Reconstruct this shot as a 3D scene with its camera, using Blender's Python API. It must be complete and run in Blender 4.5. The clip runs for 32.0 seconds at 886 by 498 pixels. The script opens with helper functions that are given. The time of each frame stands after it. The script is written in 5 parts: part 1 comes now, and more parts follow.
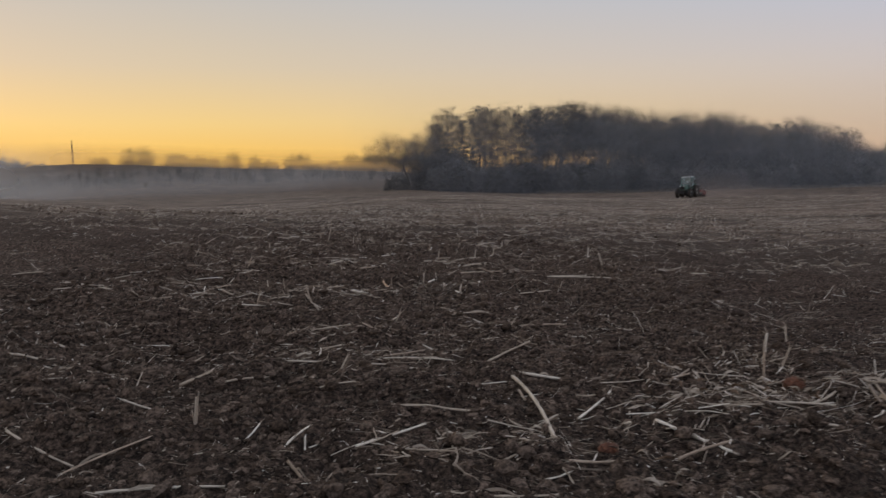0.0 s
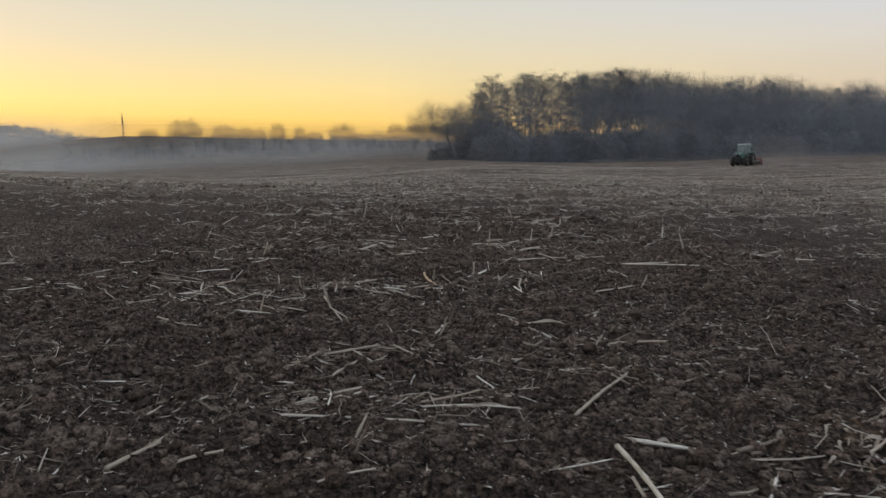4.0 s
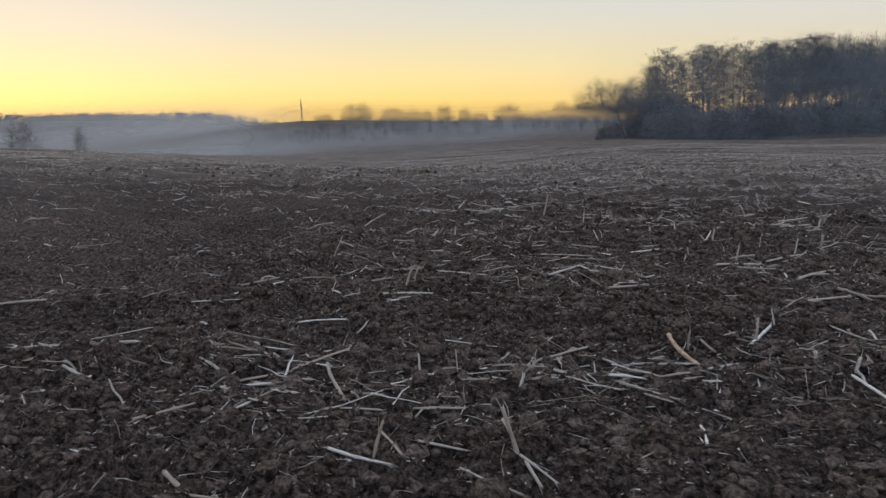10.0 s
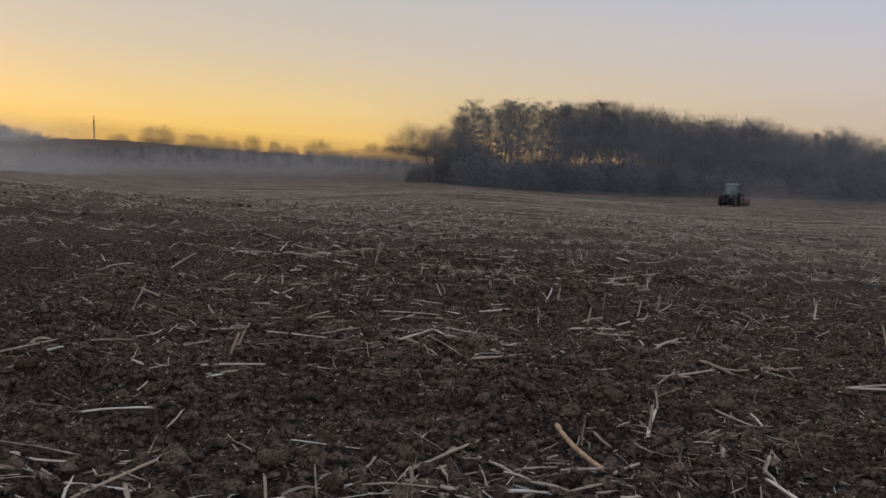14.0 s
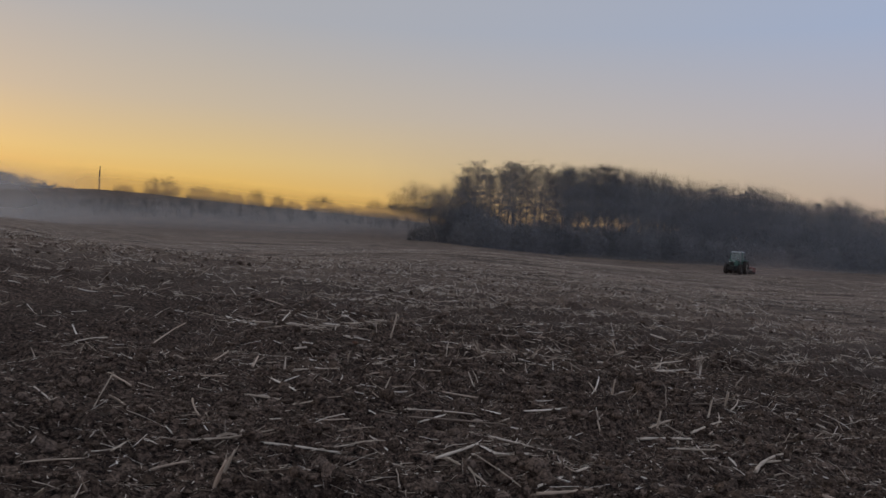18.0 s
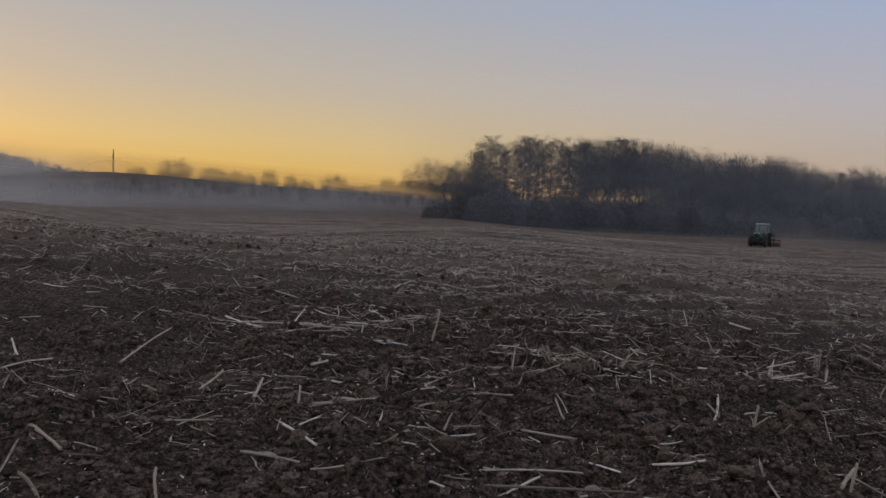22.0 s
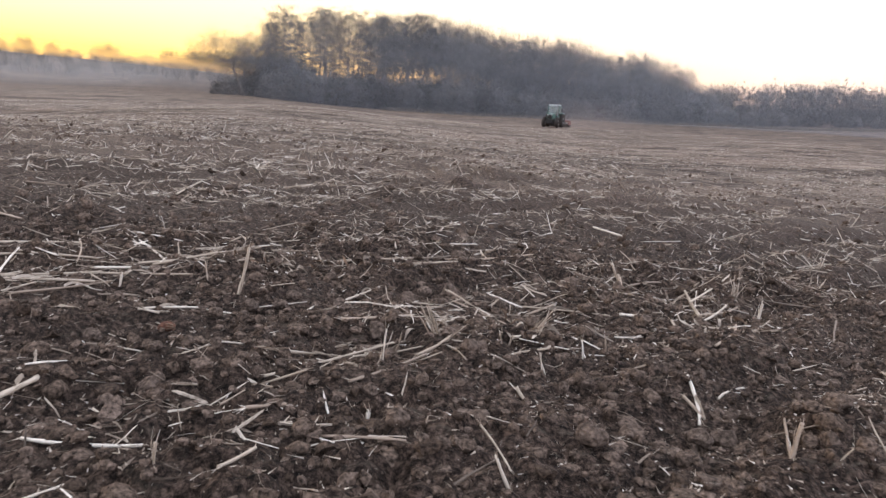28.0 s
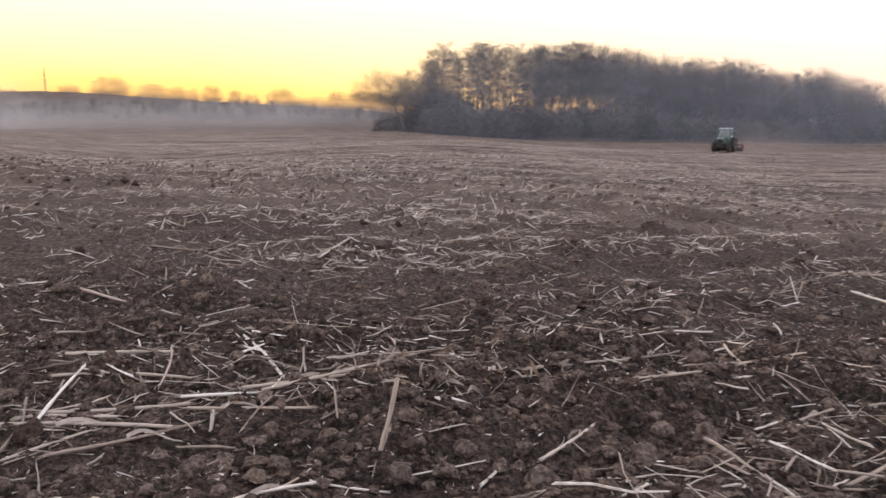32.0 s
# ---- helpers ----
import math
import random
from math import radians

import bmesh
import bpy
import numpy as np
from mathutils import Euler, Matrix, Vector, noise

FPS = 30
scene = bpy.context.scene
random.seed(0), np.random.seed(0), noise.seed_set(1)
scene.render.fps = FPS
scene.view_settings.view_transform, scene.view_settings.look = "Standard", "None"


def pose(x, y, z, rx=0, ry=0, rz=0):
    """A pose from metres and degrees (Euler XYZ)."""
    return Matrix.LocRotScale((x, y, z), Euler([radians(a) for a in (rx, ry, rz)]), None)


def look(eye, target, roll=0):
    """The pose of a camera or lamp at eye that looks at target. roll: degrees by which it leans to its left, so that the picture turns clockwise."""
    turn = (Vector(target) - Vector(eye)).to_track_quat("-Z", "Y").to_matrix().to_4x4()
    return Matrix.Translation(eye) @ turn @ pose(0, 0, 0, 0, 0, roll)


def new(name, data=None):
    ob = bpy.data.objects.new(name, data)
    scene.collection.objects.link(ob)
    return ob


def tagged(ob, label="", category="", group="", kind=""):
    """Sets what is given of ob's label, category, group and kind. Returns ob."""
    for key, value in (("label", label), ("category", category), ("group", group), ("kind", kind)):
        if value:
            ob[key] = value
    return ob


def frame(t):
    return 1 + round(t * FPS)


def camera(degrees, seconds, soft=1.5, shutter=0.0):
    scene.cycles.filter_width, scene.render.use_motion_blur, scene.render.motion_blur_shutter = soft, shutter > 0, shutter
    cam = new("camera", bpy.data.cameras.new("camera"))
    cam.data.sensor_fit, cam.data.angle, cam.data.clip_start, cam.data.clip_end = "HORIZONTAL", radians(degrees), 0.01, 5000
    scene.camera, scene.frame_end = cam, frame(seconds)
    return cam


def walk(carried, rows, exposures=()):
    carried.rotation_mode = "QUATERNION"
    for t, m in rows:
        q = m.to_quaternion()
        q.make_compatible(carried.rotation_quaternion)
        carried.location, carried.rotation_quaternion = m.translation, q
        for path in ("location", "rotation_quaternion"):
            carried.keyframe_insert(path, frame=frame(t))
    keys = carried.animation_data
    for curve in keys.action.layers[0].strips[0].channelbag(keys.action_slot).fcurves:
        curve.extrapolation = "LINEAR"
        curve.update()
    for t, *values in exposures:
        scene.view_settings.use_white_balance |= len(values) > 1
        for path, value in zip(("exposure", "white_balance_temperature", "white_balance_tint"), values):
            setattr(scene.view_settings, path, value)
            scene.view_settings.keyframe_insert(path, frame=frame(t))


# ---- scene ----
cam = camera(61.3, 32.0, soft=1.45, shutter=0.4)
PATH = [
    (0, (0.235, 0.453, 1.429), (0.178, 2.444, 1.249), -1.6),
    (0.5, (0.206, 0.722, 1.395), (0.031, 2.703, 1.185), -2.2),
    (1, (0.250, 0.963, 1.407), (0.001, 2.936, 1.194), -3.3),
    (1.5, (0.237, 1.190, 1.380), (0.101, 3.170, 1.128), -1.8),
    (2, (0.203, 1.430, 1.421), (0.177, 3.415, 1.176), -1.0),
    (2.5, (0.172, 1.597, 1.418), (0.120, 3.580, 1.165), -1.1),
    (3, (0.184, 1.893, 1.399), (0.058, 3.869, 1.121), -1.7),
    (3.5, (0.163, 2.099, 1.399), (0.013, 4.074, 1.125), -1.9),
    (4, (0.069, 2.348, 1.423), (-0.107, 4.323, 1.167), -2.0),
    (4.5, (0.014, 2.568, 1.405), (-0.253, 4.535, 1.164), -2.2),
    (6.5, (-0.075, 3.764, 1.430), (-0.425, 5.719, 1.196), -2.2),
    (7, (-0.064, 4.084, 1.424), (-0.509, 6.017, 1.163), -2.6),
    (7.5, (-0.140, 4.336, 1.405), (-0.644, 6.251, 1.126), -2.1),
    (8, (-0.295, 4.619, 1.423), (-0.845, 6.520, 1.132), -1.8),
    (8.5, (-0.411, 4.882, 1.382), (-1.030, 6.761, 1.083), -2.4),
    (9, (-0.501, 5.176, 1.385), (-1.182, 7.036, 1.105), -3.6),
    (9.5, (-0.656, 5.391, 1.385), (-1.269, 7.275, 1.113), -3.1),
    (10, (-0.800, 5.574, 1.416), (-1.402, 7.459, 1.127), -2.9),
    (10.5, (-0.907, 5.845, 1.392), (-1.626, 7.687, 1.094), -3.6),
    (11, (-1.066, 6.070, 1.369), (-1.814, 7.901, 1.074), -3.0),
    (11.5, (-1.273, 6.239, 1.417), (-1.859, 8.132, 1.146), -2.3),
    (12, (-1.340, 6.338, 1.434), (-1.807, 8.270, 1.215), -1.4),
    (12.5, (-1.333, 6.359, 1.446), (-1.604, 8.332, 1.265), 0.0),
    (13, (-1.326, 6.365, 1.440), (-1.461, 8.352, 1.252), 1.1),
    (13.5, (-1.296, 6.394, 1.443), (-1.401, 8.381, 1.244), 1.2),
    (15.5, (-1.507, 6.736, 1.477), (-1.577, 8.728, 1.316), 1.9),
    (16, (-1.570, 6.837, 1.485), (-1.637, 8.831, 1.351), 1.8),
    (16.5, (-1.600, 7.050, 1.481), (-1.694, 9.045, 1.393), 1.6),
    (17, (-1.609, 7.286, 1.492), (-1.741, 9.282, 1.471), 2.3),
    (17.5, (-1.651, 7.494, 1.474), (-1.773, 9.490, 1.465), 3.0),
    (18, (-1.704, 7.695, 1.510), (-1.805, 9.692, 1.470), 2.9),
    (18.5, (-1.703, 7.964, 1.494), (-1.805, 9.959, 1.397), 2.1),
    (19, (-1.698, 8.173, 1.512), (-1.869, 10.162, 1.396), 1.9),
    (19.5, (-1.754, 8.424, 1.492), (-1.823, 10.420, 1.390), 3.4),
    (20, (-1.855, 8.612, 1.510), (-1.938, 10.609, 1.435), 3.0),
    (20.5, (-1.894, 8.852, 1.476), (-2.011, 10.847, 1.401), 2.1),
    (21, (-1.942, 9.108, 1.481), (-2.080, 11.102, 1.395), 1.8),
    (21.5, (-2.094, 9.371, 1.462), (-2.230, 11.364, 1.369), 1.7),
    (22, (-2.190, 9.613, 1.468), (-2.325, 11.606, 1.365), 1.9),
    (22.5, (-2.198, 9.916, 1.448), (-2.398, 11.903, 1.337), 0.8),
    (23, (-2.216, 10.139, 1.415), (-2.304, 12.131, 1.259), 1.9),
    (23.5, (-2.298, 10.396, 1.434), (-2.166, 12.376, 1.187), 3.3),
    (24, (-2.314, 10.592, 1.438), (-2.078, 12.545, 1.081), 2.2),
    (24.5, (-2.322, 10.810, 1.439), (-2.067, 12.760, 1.077), 2.5),
    (26.5, (-2.353, 11.523, 1.458), (-2.062, 13.454, 1.025), 2.8),
    (27, (-2.373, 11.728, 1.440), (-2.079, 13.657, 1.003), 3.0),
    (27.5, (-2.433, 11.933, 1.480), (-2.044, 13.850, 1.064), 3.0),
    (28, (-2.454, 12.148, 1.466), (-2.048, 14.065, 1.067), 2.9),
    (28.5, (-2.502, 12.359, 1.488), (-2.127, 14.282, 1.087), 3.0),
    (29, (-2.622, 12.612, 1.492), (-2.275, 14.540, 1.091), 2.7),
    (29.5, (-2.660, 12.811, 1.500), (-2.339, 14.744, 1.098), 2.0),
    (30, (-2.603, 13.076, 1.504), (-2.380, 15.028, 1.133), 1.6),
    (30.5, (-2.584, 13.326, 1.494), (-2.379, 15.286, 1.151), 1.6),
    (31, (-2.595, 13.567, 1.500), (-2.394, 15.536, 1.207), 1.0),
    (31.5, (-2.555, 13.781, 1.478), (-2.425, 15.754, 1.180), 0.5),
    (32, (-2.497, 13.991, 1.483), (-2.507, 15.964, 1.151), 0.4),
]
EXPOSURES = [(0, 0.0, 6600, 6), (2, 0.16, 6500, 4), (3, 0.27, 6300, 3), (4, 0.3, 6250, -2), (7, 0.15, 6150, 0), (9, 0.3, 5650, 0), (11, 0.33, 5600, 0), (12.5, 0.0, 6400, 7), (16, -0.05, 6450, 5), (17, -0.3, 6400, 7), (19, -0.33, 6150, 8), (23, -0.33, 6150, 8), (24, 0.75, 6650, 11), (27, 1.44, 6500, 8), (29, 1.4, 6500, 8), (30.5, 1.32, 6450, 10), (32, 1.2, 6700, 13)]
walk(cam, [(t, look(eye, target, roll)) for t, eye, target, roll in PATH], EXPOSURES)

# ---- light ----
SUN_AZ, SUN_EL = radians(-47), radians(1.2)
world = bpy.data.worlds.new("evening_sky")
scene.world = world
world.use_nodes = True
wn, wl = world.node_tree.nodes, world.node_tree.links
sky = wn.new("ShaderNodeTexSky")
sky.sky_type, sky.sun_disc = "NISHITA", False
sky.sun_elevation, sky.sun_rotation = SUN_EL, SUN_AZ % (2 * math.pi)
sky.air_density, sky.dust_density, sky.ozone_density, sky.altitude = 1.0, 2.5, 1.5, 150
glow = wn["Background"]
glow.inputs["Strength"].default_value = 0.03
wl.new(sky.outputs[0], glow.inputs["Color"])
# the dusk dome: yellow to orange toward the sunset, peach, lavender and blue away from it
coord, parts3 = wn.new("ShaderNodeTexCoord"), wn.new("ShaderNodeSeparateXYZ")
wl.new(coord.outputs["Generated"], parts3.inputs[0])


def sky_ramp(stops):
    r = wn.new("ShaderNodeValToRGB")
    while len(r.color_ramp.elements) < len(stops):
        r.color_ramp.elements.new(0.5)
    for element, (at, tint) in zip(r.color_ramp.elements, stops):
        element.position, element.color = at, (*tint, 1)
    wl.new(parts3.outputs["Z"], r.inputs[0])
    return r.outputs[0]


TOWARD = ((0.0, (0.85, 0.36, 0.06)), (0.03, (0.90, 0.515, 0.10)), (0.08, (0.84, 0.58, 0.24)), (0.15, (0.66, 0.53, 0.39)), (0.26, (0.50, 0.48, 0.49)), (0.6, (0.50, 0.48, 0.49)))
AWAY = ((0.0, (0.66, 0.43, 0.30)), (0.05, (0.65, 0.49, 0.40)), (0.12, (0.58, 0.51, 0.53)), (0.26, (0.43, 0.50, 0.69)), (0.5, (0.48, 0.50, 0.62)), (1.0, (0.50, 0.51, 0.60)))
near_sun = wn.new("ShaderNodeVectorMath")
near_sun.operation = "DOT_PRODUCT"
near_sun.inputs[1].default_value = (math.sin(SUN_AZ), math.cos(SUN_AZ), 0)
wl.new(coord.outputs["Generated"], near_sun.inputs[0])
share = wn.new("ShaderNodeMapRange")
share.inputs["From Min"].default_value, share.inputs["From Max"].default_value = 0.15, 0.88
wl.new(near_sun.outputs["Value"], share.inputs["Value"])
blend = wn.new("ShaderNodeMix")
blend.data_type = "RGBA"
wl.new(share.outputs[0], blend.inputs[0])
wl.new(sky_ramp(AWAY), blend.inputs[6])
wl.new(sky_ramp(TOWARD), blend.inputs[7])
dome, both = wn.new("ShaderNodeBackground"), wn.new("ShaderNodeAddShader")
dome.inputs["Strength"].default_value = 1.0
wl.new(blend.outputs[2], dome.inputs["Color"])
wl.new(glow.outputs[0], both.inputs[0])
wl.new(dome.outputs[0], both.inputs[1])
wl.new(both.outputs[0], wn["World Output"].inputs["Surface"])
sun_data = bpy.data.lights.new("sun", "SUN")
sun_data.energy, sun_data.angle, sun_data.color = 0.25, radians(25), (1.0, 0.62, 0.34)
sun = new("sun", sun_data)
sun.matrix_world = look((0, 0, 0), (-math.sin(SUN_AZ) * math.cos(0.12), -math.cos(SUN_AZ) * math.cos(0.12), -math.sin(0.12)))

# ---- numeric helpers ----


def hashed(i, j, seed):
    n = (i * 374761393 + j * 668265263 + seed * 974634777) & 0xFFFFFFFF
    n = ((n ^ (n >> 13)) * 1274126177) & 0xFFFFFFFF
    return ((n ^ (n >> 16)) & 0xFFFFFF) / float(0xFFFFFF)


def vnoise(x, y, seed=0):
    """Smooth value noise, -1 to 1, over arrays."""
    i, j = np.floor(x).astype(np.int64), np.floor(y).astype(np.int64)
    u, v = x - i, y - j
    u, v = u * u * (3 - 2 * u), v * v * (3 - 2 * v)
    a, b = hashed(i, j, seed), hashed(i + 1, j, seed)
    c, d = hashed(i, j + 1, seed), hashed(i + 1, j + 1, seed)
    return 2 * (a + (b - a) * u + (c - a) * v + (a - b - c + d) * u * v) - 1


def smooth(a, b, x):
    t = np.clip((x - a) / (b - a), 0, 1)
    return t * t * (3 - 2 * t)


def land(x, y):
    """The lie of the land without clods: a cross slope by the path, a crest to the left and hills far off."""
    x, y = np.asarray(x, float), np.asarray(y, float)
    away, bearing = np.hypot(x, y), np.degrees(np.arctan2(-x, y))
    z = np.where(x > 0, -0.0734 * 22 * np.tanh(x / 22), -0.0734 * 45 * np.tanh(x / 45))
    z = z - 0.007 * np.clip(y - 25, 0, 220)
    z = z - 3.3 * smooth(18, 90, away) * np.exp(-(((bearing - 22) / 14) ** 2)) * smooth(420, 240, away)
    z = z - 7.0 * smooth(60, 170, -x - 0.15 * y) * smooth(450, 300, away)
    hills = np.interp(bearing, [-120, -50, -10, 10, 20, 26, 30, 34, 42, 50, 100], [6, 6, 0, 0, 2, 4, 9, 25, 36, 41, 43])
    z = z + smooth(480, 950, away) * hills
    ridge = np.interp(bearing, [-60, -12, 0, 7.7, 17, 24, 29, 36, 46], [3, 4, 6.0, 7.6, 10.4, 13.6, 14.5, 8, 2])
    z = z + smooth(250, 450, away) * ridge
    return z + 0.25 * vnoise(x / 14, y / 9, 3) * smooth(12, 60, away) * smooth(400, 200, away)


def furrow(x, y):
    """0 to 1: where the harrow has left bands of straw."""
    s = 0.8 * (y - 0.75 * x) + 0.5 * vnoise(x / 6, y / 6, 11)
    return 0.5 + 0.3 * np.sin(s * 2 * math.pi / 2.6) + 0.35 * vnoise((x + y) / 3.5, s / 0.8, 12) + 0.45 * vnoise((x + y) / 0.8, s / 0.32, 13)


def cells(x, y, size, seed):
    """Rounded lumps with creases between them, 0 to 1: distance to scattered centres."""
    x, y = x / size, y / size
    i, j = np.floor(x).astype(np.int64), np.floor(y).astype(np.int64)
    best = np.full(np.shape(x), 9.0)
    for di in (-1, 0, 1):
        for dj in (-1, 0, 1):
            a, b = i + di, j + dj
            dx, dy = x - a - hashed(a, b, seed), y - b - hashed(a, b, seed + 1)
            best = np.minimum(best, (dx * dx + dy * dy) / (0.35 + 0.9 * hashed(a, b, seed + 2)))
    return np.clip(1 - best, 0, 1)


def relief(x, y):
    """Clods, creases and furrows of the tilled soil."""
    x, y = np.asarray(x, float), np.asarray(y, float)
    s = 0.82 * (y - 0.7 * x)
    z = 0.034 * np.sin(s * 2 * math.pi / 0.75 + 1.8 * vnoise(x / 2, y / 2, 5)) * (0.6 + 0.4 * vnoise(x / 1.3, y / 1.3, 15)) * (1 + 1.3 * smooth(13, 16, y) * smooth(-2.5, 0, x))
    z = z + 0.052 * vnoise(x / 0.55, y / 0.36, 6) + 0.030 * vnoise(x / 0.21, y / 0.17, 7)
    wx, wy = x + 0.05 * vnoise(x / 0.12, y / 0.12, 16), y + 0.05 * vnoise(x / 0.12, y / 0.12, 17)
    rough = 0.55 + 0.45 * vnoise(x / 0.9, y / 0.6, 18)
    z = z + rough * (0.095 * cells(wx, wy, 0.21, 20) + 0.065 * cells(wx, wy, 0.11, 24)) + 0.024 * vnoise(x / 0.055, y / 0.05, 9) - 0.052
    return z * (0.25 + 0.75 * smooth(60, 15, np.hypot(x, y - 10)))


def soil(x, y):
    return land(x, y) + relief(x, y)


def fast_mesh(name, verts, faces, mats=(), smooth_shade=False):
    """A mesh from arrays; faces is one array or several with 3 or 4 corners."""
    me = bpy.data.meshes.new(name)
    faces = faces if isinstance(faces, (list, tuple)) else [faces]
    faces = [f for f in faces if len(f)]
    loops = np.concatenate([f.ravel() for f in faces]).astype(np.int32)
    sizes = np.concatenate([np.full(len(f), f.shape[1]) for f in faces]).astype(np.int32)
    me.vertices.add(len(verts))
    me.vertices.foreach_set("co", np.asarray(verts, np.float32).ravel())
    me.loops.add(len(loops))
    me.loops.foreach_set("vertex_index", loops)
    me.polygons.add(len(sizes))
    me.polygons.foreach_set("loop_start", np.concatenate([[0], np.cumsum(sizes)[:-1]]).astype(np.int32))
    me.update(calc_edges=True)
    me.polygons.foreach_set("use_smooth", np.full(len(sizes), smooth_shade))
    for m in mats:
        me.materials.append(m)
    return me


class Soup:
    """Collects tubes, prisms and slivers into one mesh."""

    def __init__(self):
        self.v, self.q, self.t, self.n = [], [], [], 0

    def add(self, v, q=(), t=()):
        v = np.asarray(v, float)
        if len(q):
            self.q.append(np.asarray(q) + self.n)
        if len(t):
            self.t.append(np.asarray(t) + self.n)
        self.v.append(v)
        self.n += len(v)

    def tube(self, pts, radii, sides=5, cap=True):
        pts, k = np.asarray(pts, float), len(pts)
        way = np.gradient(pts, axis=0)
        way /= np.linalg.norm(way, axis=1)[:, None] + 1e-9
        ref = np.array([0.31, 0.95, 0.05]) if abs(way[0][2]) > 0.8 else np.array([0.0, 0.0, 1.0])
        a = np.cross(way, ref)
        a /= np.linalg.norm(a, axis=1)[:, None] + 1e-9
        b = np.cross(way, a)
        ang = np.arange(sides) * 2 * math.pi / sides
        ring = a[:, None] * np.cos(ang)[None, :, None] + b[:, None] * np.sin(ang)[None, :, None]
        v = (pts[:, None] + ring * np.asarray(radii, float)[:, None, None]).reshape(-1, 3)
        i, j = np.meshgrid(np.arange(k - 1), np.arange(sides), indexing="ij")
        j2 = (j + 1) % sides
        q = np.stack([i * sides + j, i * sides + j2, (i + 1) * sides + j2, (i + 1) * sides + j], -1).reshape(-1, 4)
        t = []
        if cap:
            v = np.concatenate([v, pts[:1], pts[-1:]])
            c = k * sides
            for s in range(sides):
                t.append((c, (s + 1) % sides, s))
                t.append((c + 1, (k - 1) * sides + s, (k - 1) * sides + (s + 1) % sides))
        self.add(v, q, t)

    def slivers(self, base, tip, width, rng):
        """Twigs: long thin triangles."""
        n = len(base)
        way = tip - base
        side = np.cross(way, rng.normal(size=(n, 3)))
        side *= (np.asarray(width) / 2 / (np.linalg.norm(side, axis=1) + 1e-9))[:, None]
        v = np.stack([base - side, base + side, tip], 1).reshape(-1, 3)
        self.add(v, (), np.arange(3 * n).reshape(-1, 3))

    def shreds(self, mid, way, length, radius, rng, sides=4, rings=4, bend=0.05):
        """Straw: flattened, kinked and tapering pieces with ragged ends."""
        n = len(mid)
        way = way / np.linalg.norm(way, axis=1)[:, None]
        ref = np.where(np.abs(way[:, 2:3]) > 0.85, [[1.0, 0, 0]], [[0, 0, 1.0]])
        a = np.cross(way, ref)
        a /= np.linalg.norm(a, axis=1)[:, None]
        b = np.cross(way, a)
        roll = rng.uniform(0, math.pi, n)[:, None]
        a, b = a * np.cos(roll) + b * np.sin(roll), b * np.cos(roll) - a * np.sin(roll)
        thin = rng.uniform(0.3, 1.0, n)[:, None, None]
        ang = np.arange(sides) * 2 * math.pi / sides
        ring = (a[:, None] * np.cos(ang)[None, :, None] + b[:, None] * np.sin(ang)[None, :, None] * thin) * radius[:, None, None]
        side, lift = np.cumsum(rng.normal(0, bend, (n, rings)), 1), np.cumsum(rng.normal(0, bend * 0.5, (n, rings)), 1)
        side, lift = side - side.mean(1)[:, None], lift - lift.mean(1)[:, None]
        out = []
        for r in range(rings):
            f = r / (rings - 1) - 0.5
            c = mid + way * (length * f)[:, None] + np.stack([-way[:, 1], way[:, 0], 0 * way[:, 0]], -1) * (side[:, r] * length)[:, None]
            c = c + np.array([0, 0, 1.0]) * (lift[:, r] * length)[:, None]
            girth = rng.uniform(0.7, 1.15, (n, 1, 1)) * (1 - 0.35 * (f + 0.5) * rng.uniform(0, 1.4, (n, 1, 1)))
            ragged = (rng.normal(0, 0.9, (n, sides, 1)) * radius[:, None, None] * way[:, None] * 2) if r in (0, rings - 1) else 0.0
            out.append(c[:, None] + ring * girth + ragged)
        v = np.stack(out, 1).reshape(-1, 3)
        q = [(r * sides + s, r * sides + (s + 1) % sides, (r + 1) * sides + (s + 1) % sides, (r + 1) * sides + s) for r in range(rings - 1) for s in range(sides)]
        start = (np.arange(n) * rings * sides)[:, None, None]
        self.add(v, (np.array(q)[None] + start).reshape(-1, 4))
        ends = np.array([list(range(sides))[::-1], [(rings - 1) * sides + s for s in range(sides)]])
        (self.t if sides == 3 else self.q).append((ends[None] + start).reshape(-1, sides) + self.n - len(v))

    def mesh(self, name, mat, smooth_shade=False):
        faces = [np.concatenate(f) for f in (self.q, self.t) if f]
        return fast_mesh(name, np.concatenate(self.v), faces, [mat], smooth_shade)


def hung(name, me, parent=None, label=""):
    """Links a mesh as one object, under a thing if one is given."""
    ob = new(name, me)
    ob.parent = parent
    return tagged(ob, label)


def part(name, bm, mat, parent, label=""):
    me = bpy.data.meshes.new(name)
    bm.to_mesh(me)
    bm.free()
    me.materials.append(mat)
    return hung(name, me, parent, label)


# ---- materials ----


def material(name, rough=0.8, metal=0.0):
    m = bpy.data.materials.new(name)
    m.use_nodes = True
    b = m.node_tree.nodes["Principled BSDF"]
    b.inputs["Roughness"].default_value, b.inputs["Metallic"].default_value = rough, metal
    return m, m.node_tree.nodes, m.node_tree.links, b


def ramp(nodes, links, source, stops):
    r = nodes.new("ShaderNodeValToRGB")
    while len(r.color_ramp.elements) < len(stops):
        r.color_ramp.elements.new(0.5)
    for e, (p, c) in zip(r.color_ramp.elements, stops):
        e.position, e.color = p, (*c, 1)
    links.new(source, r.inputs[0])
    return r.outputs[0]


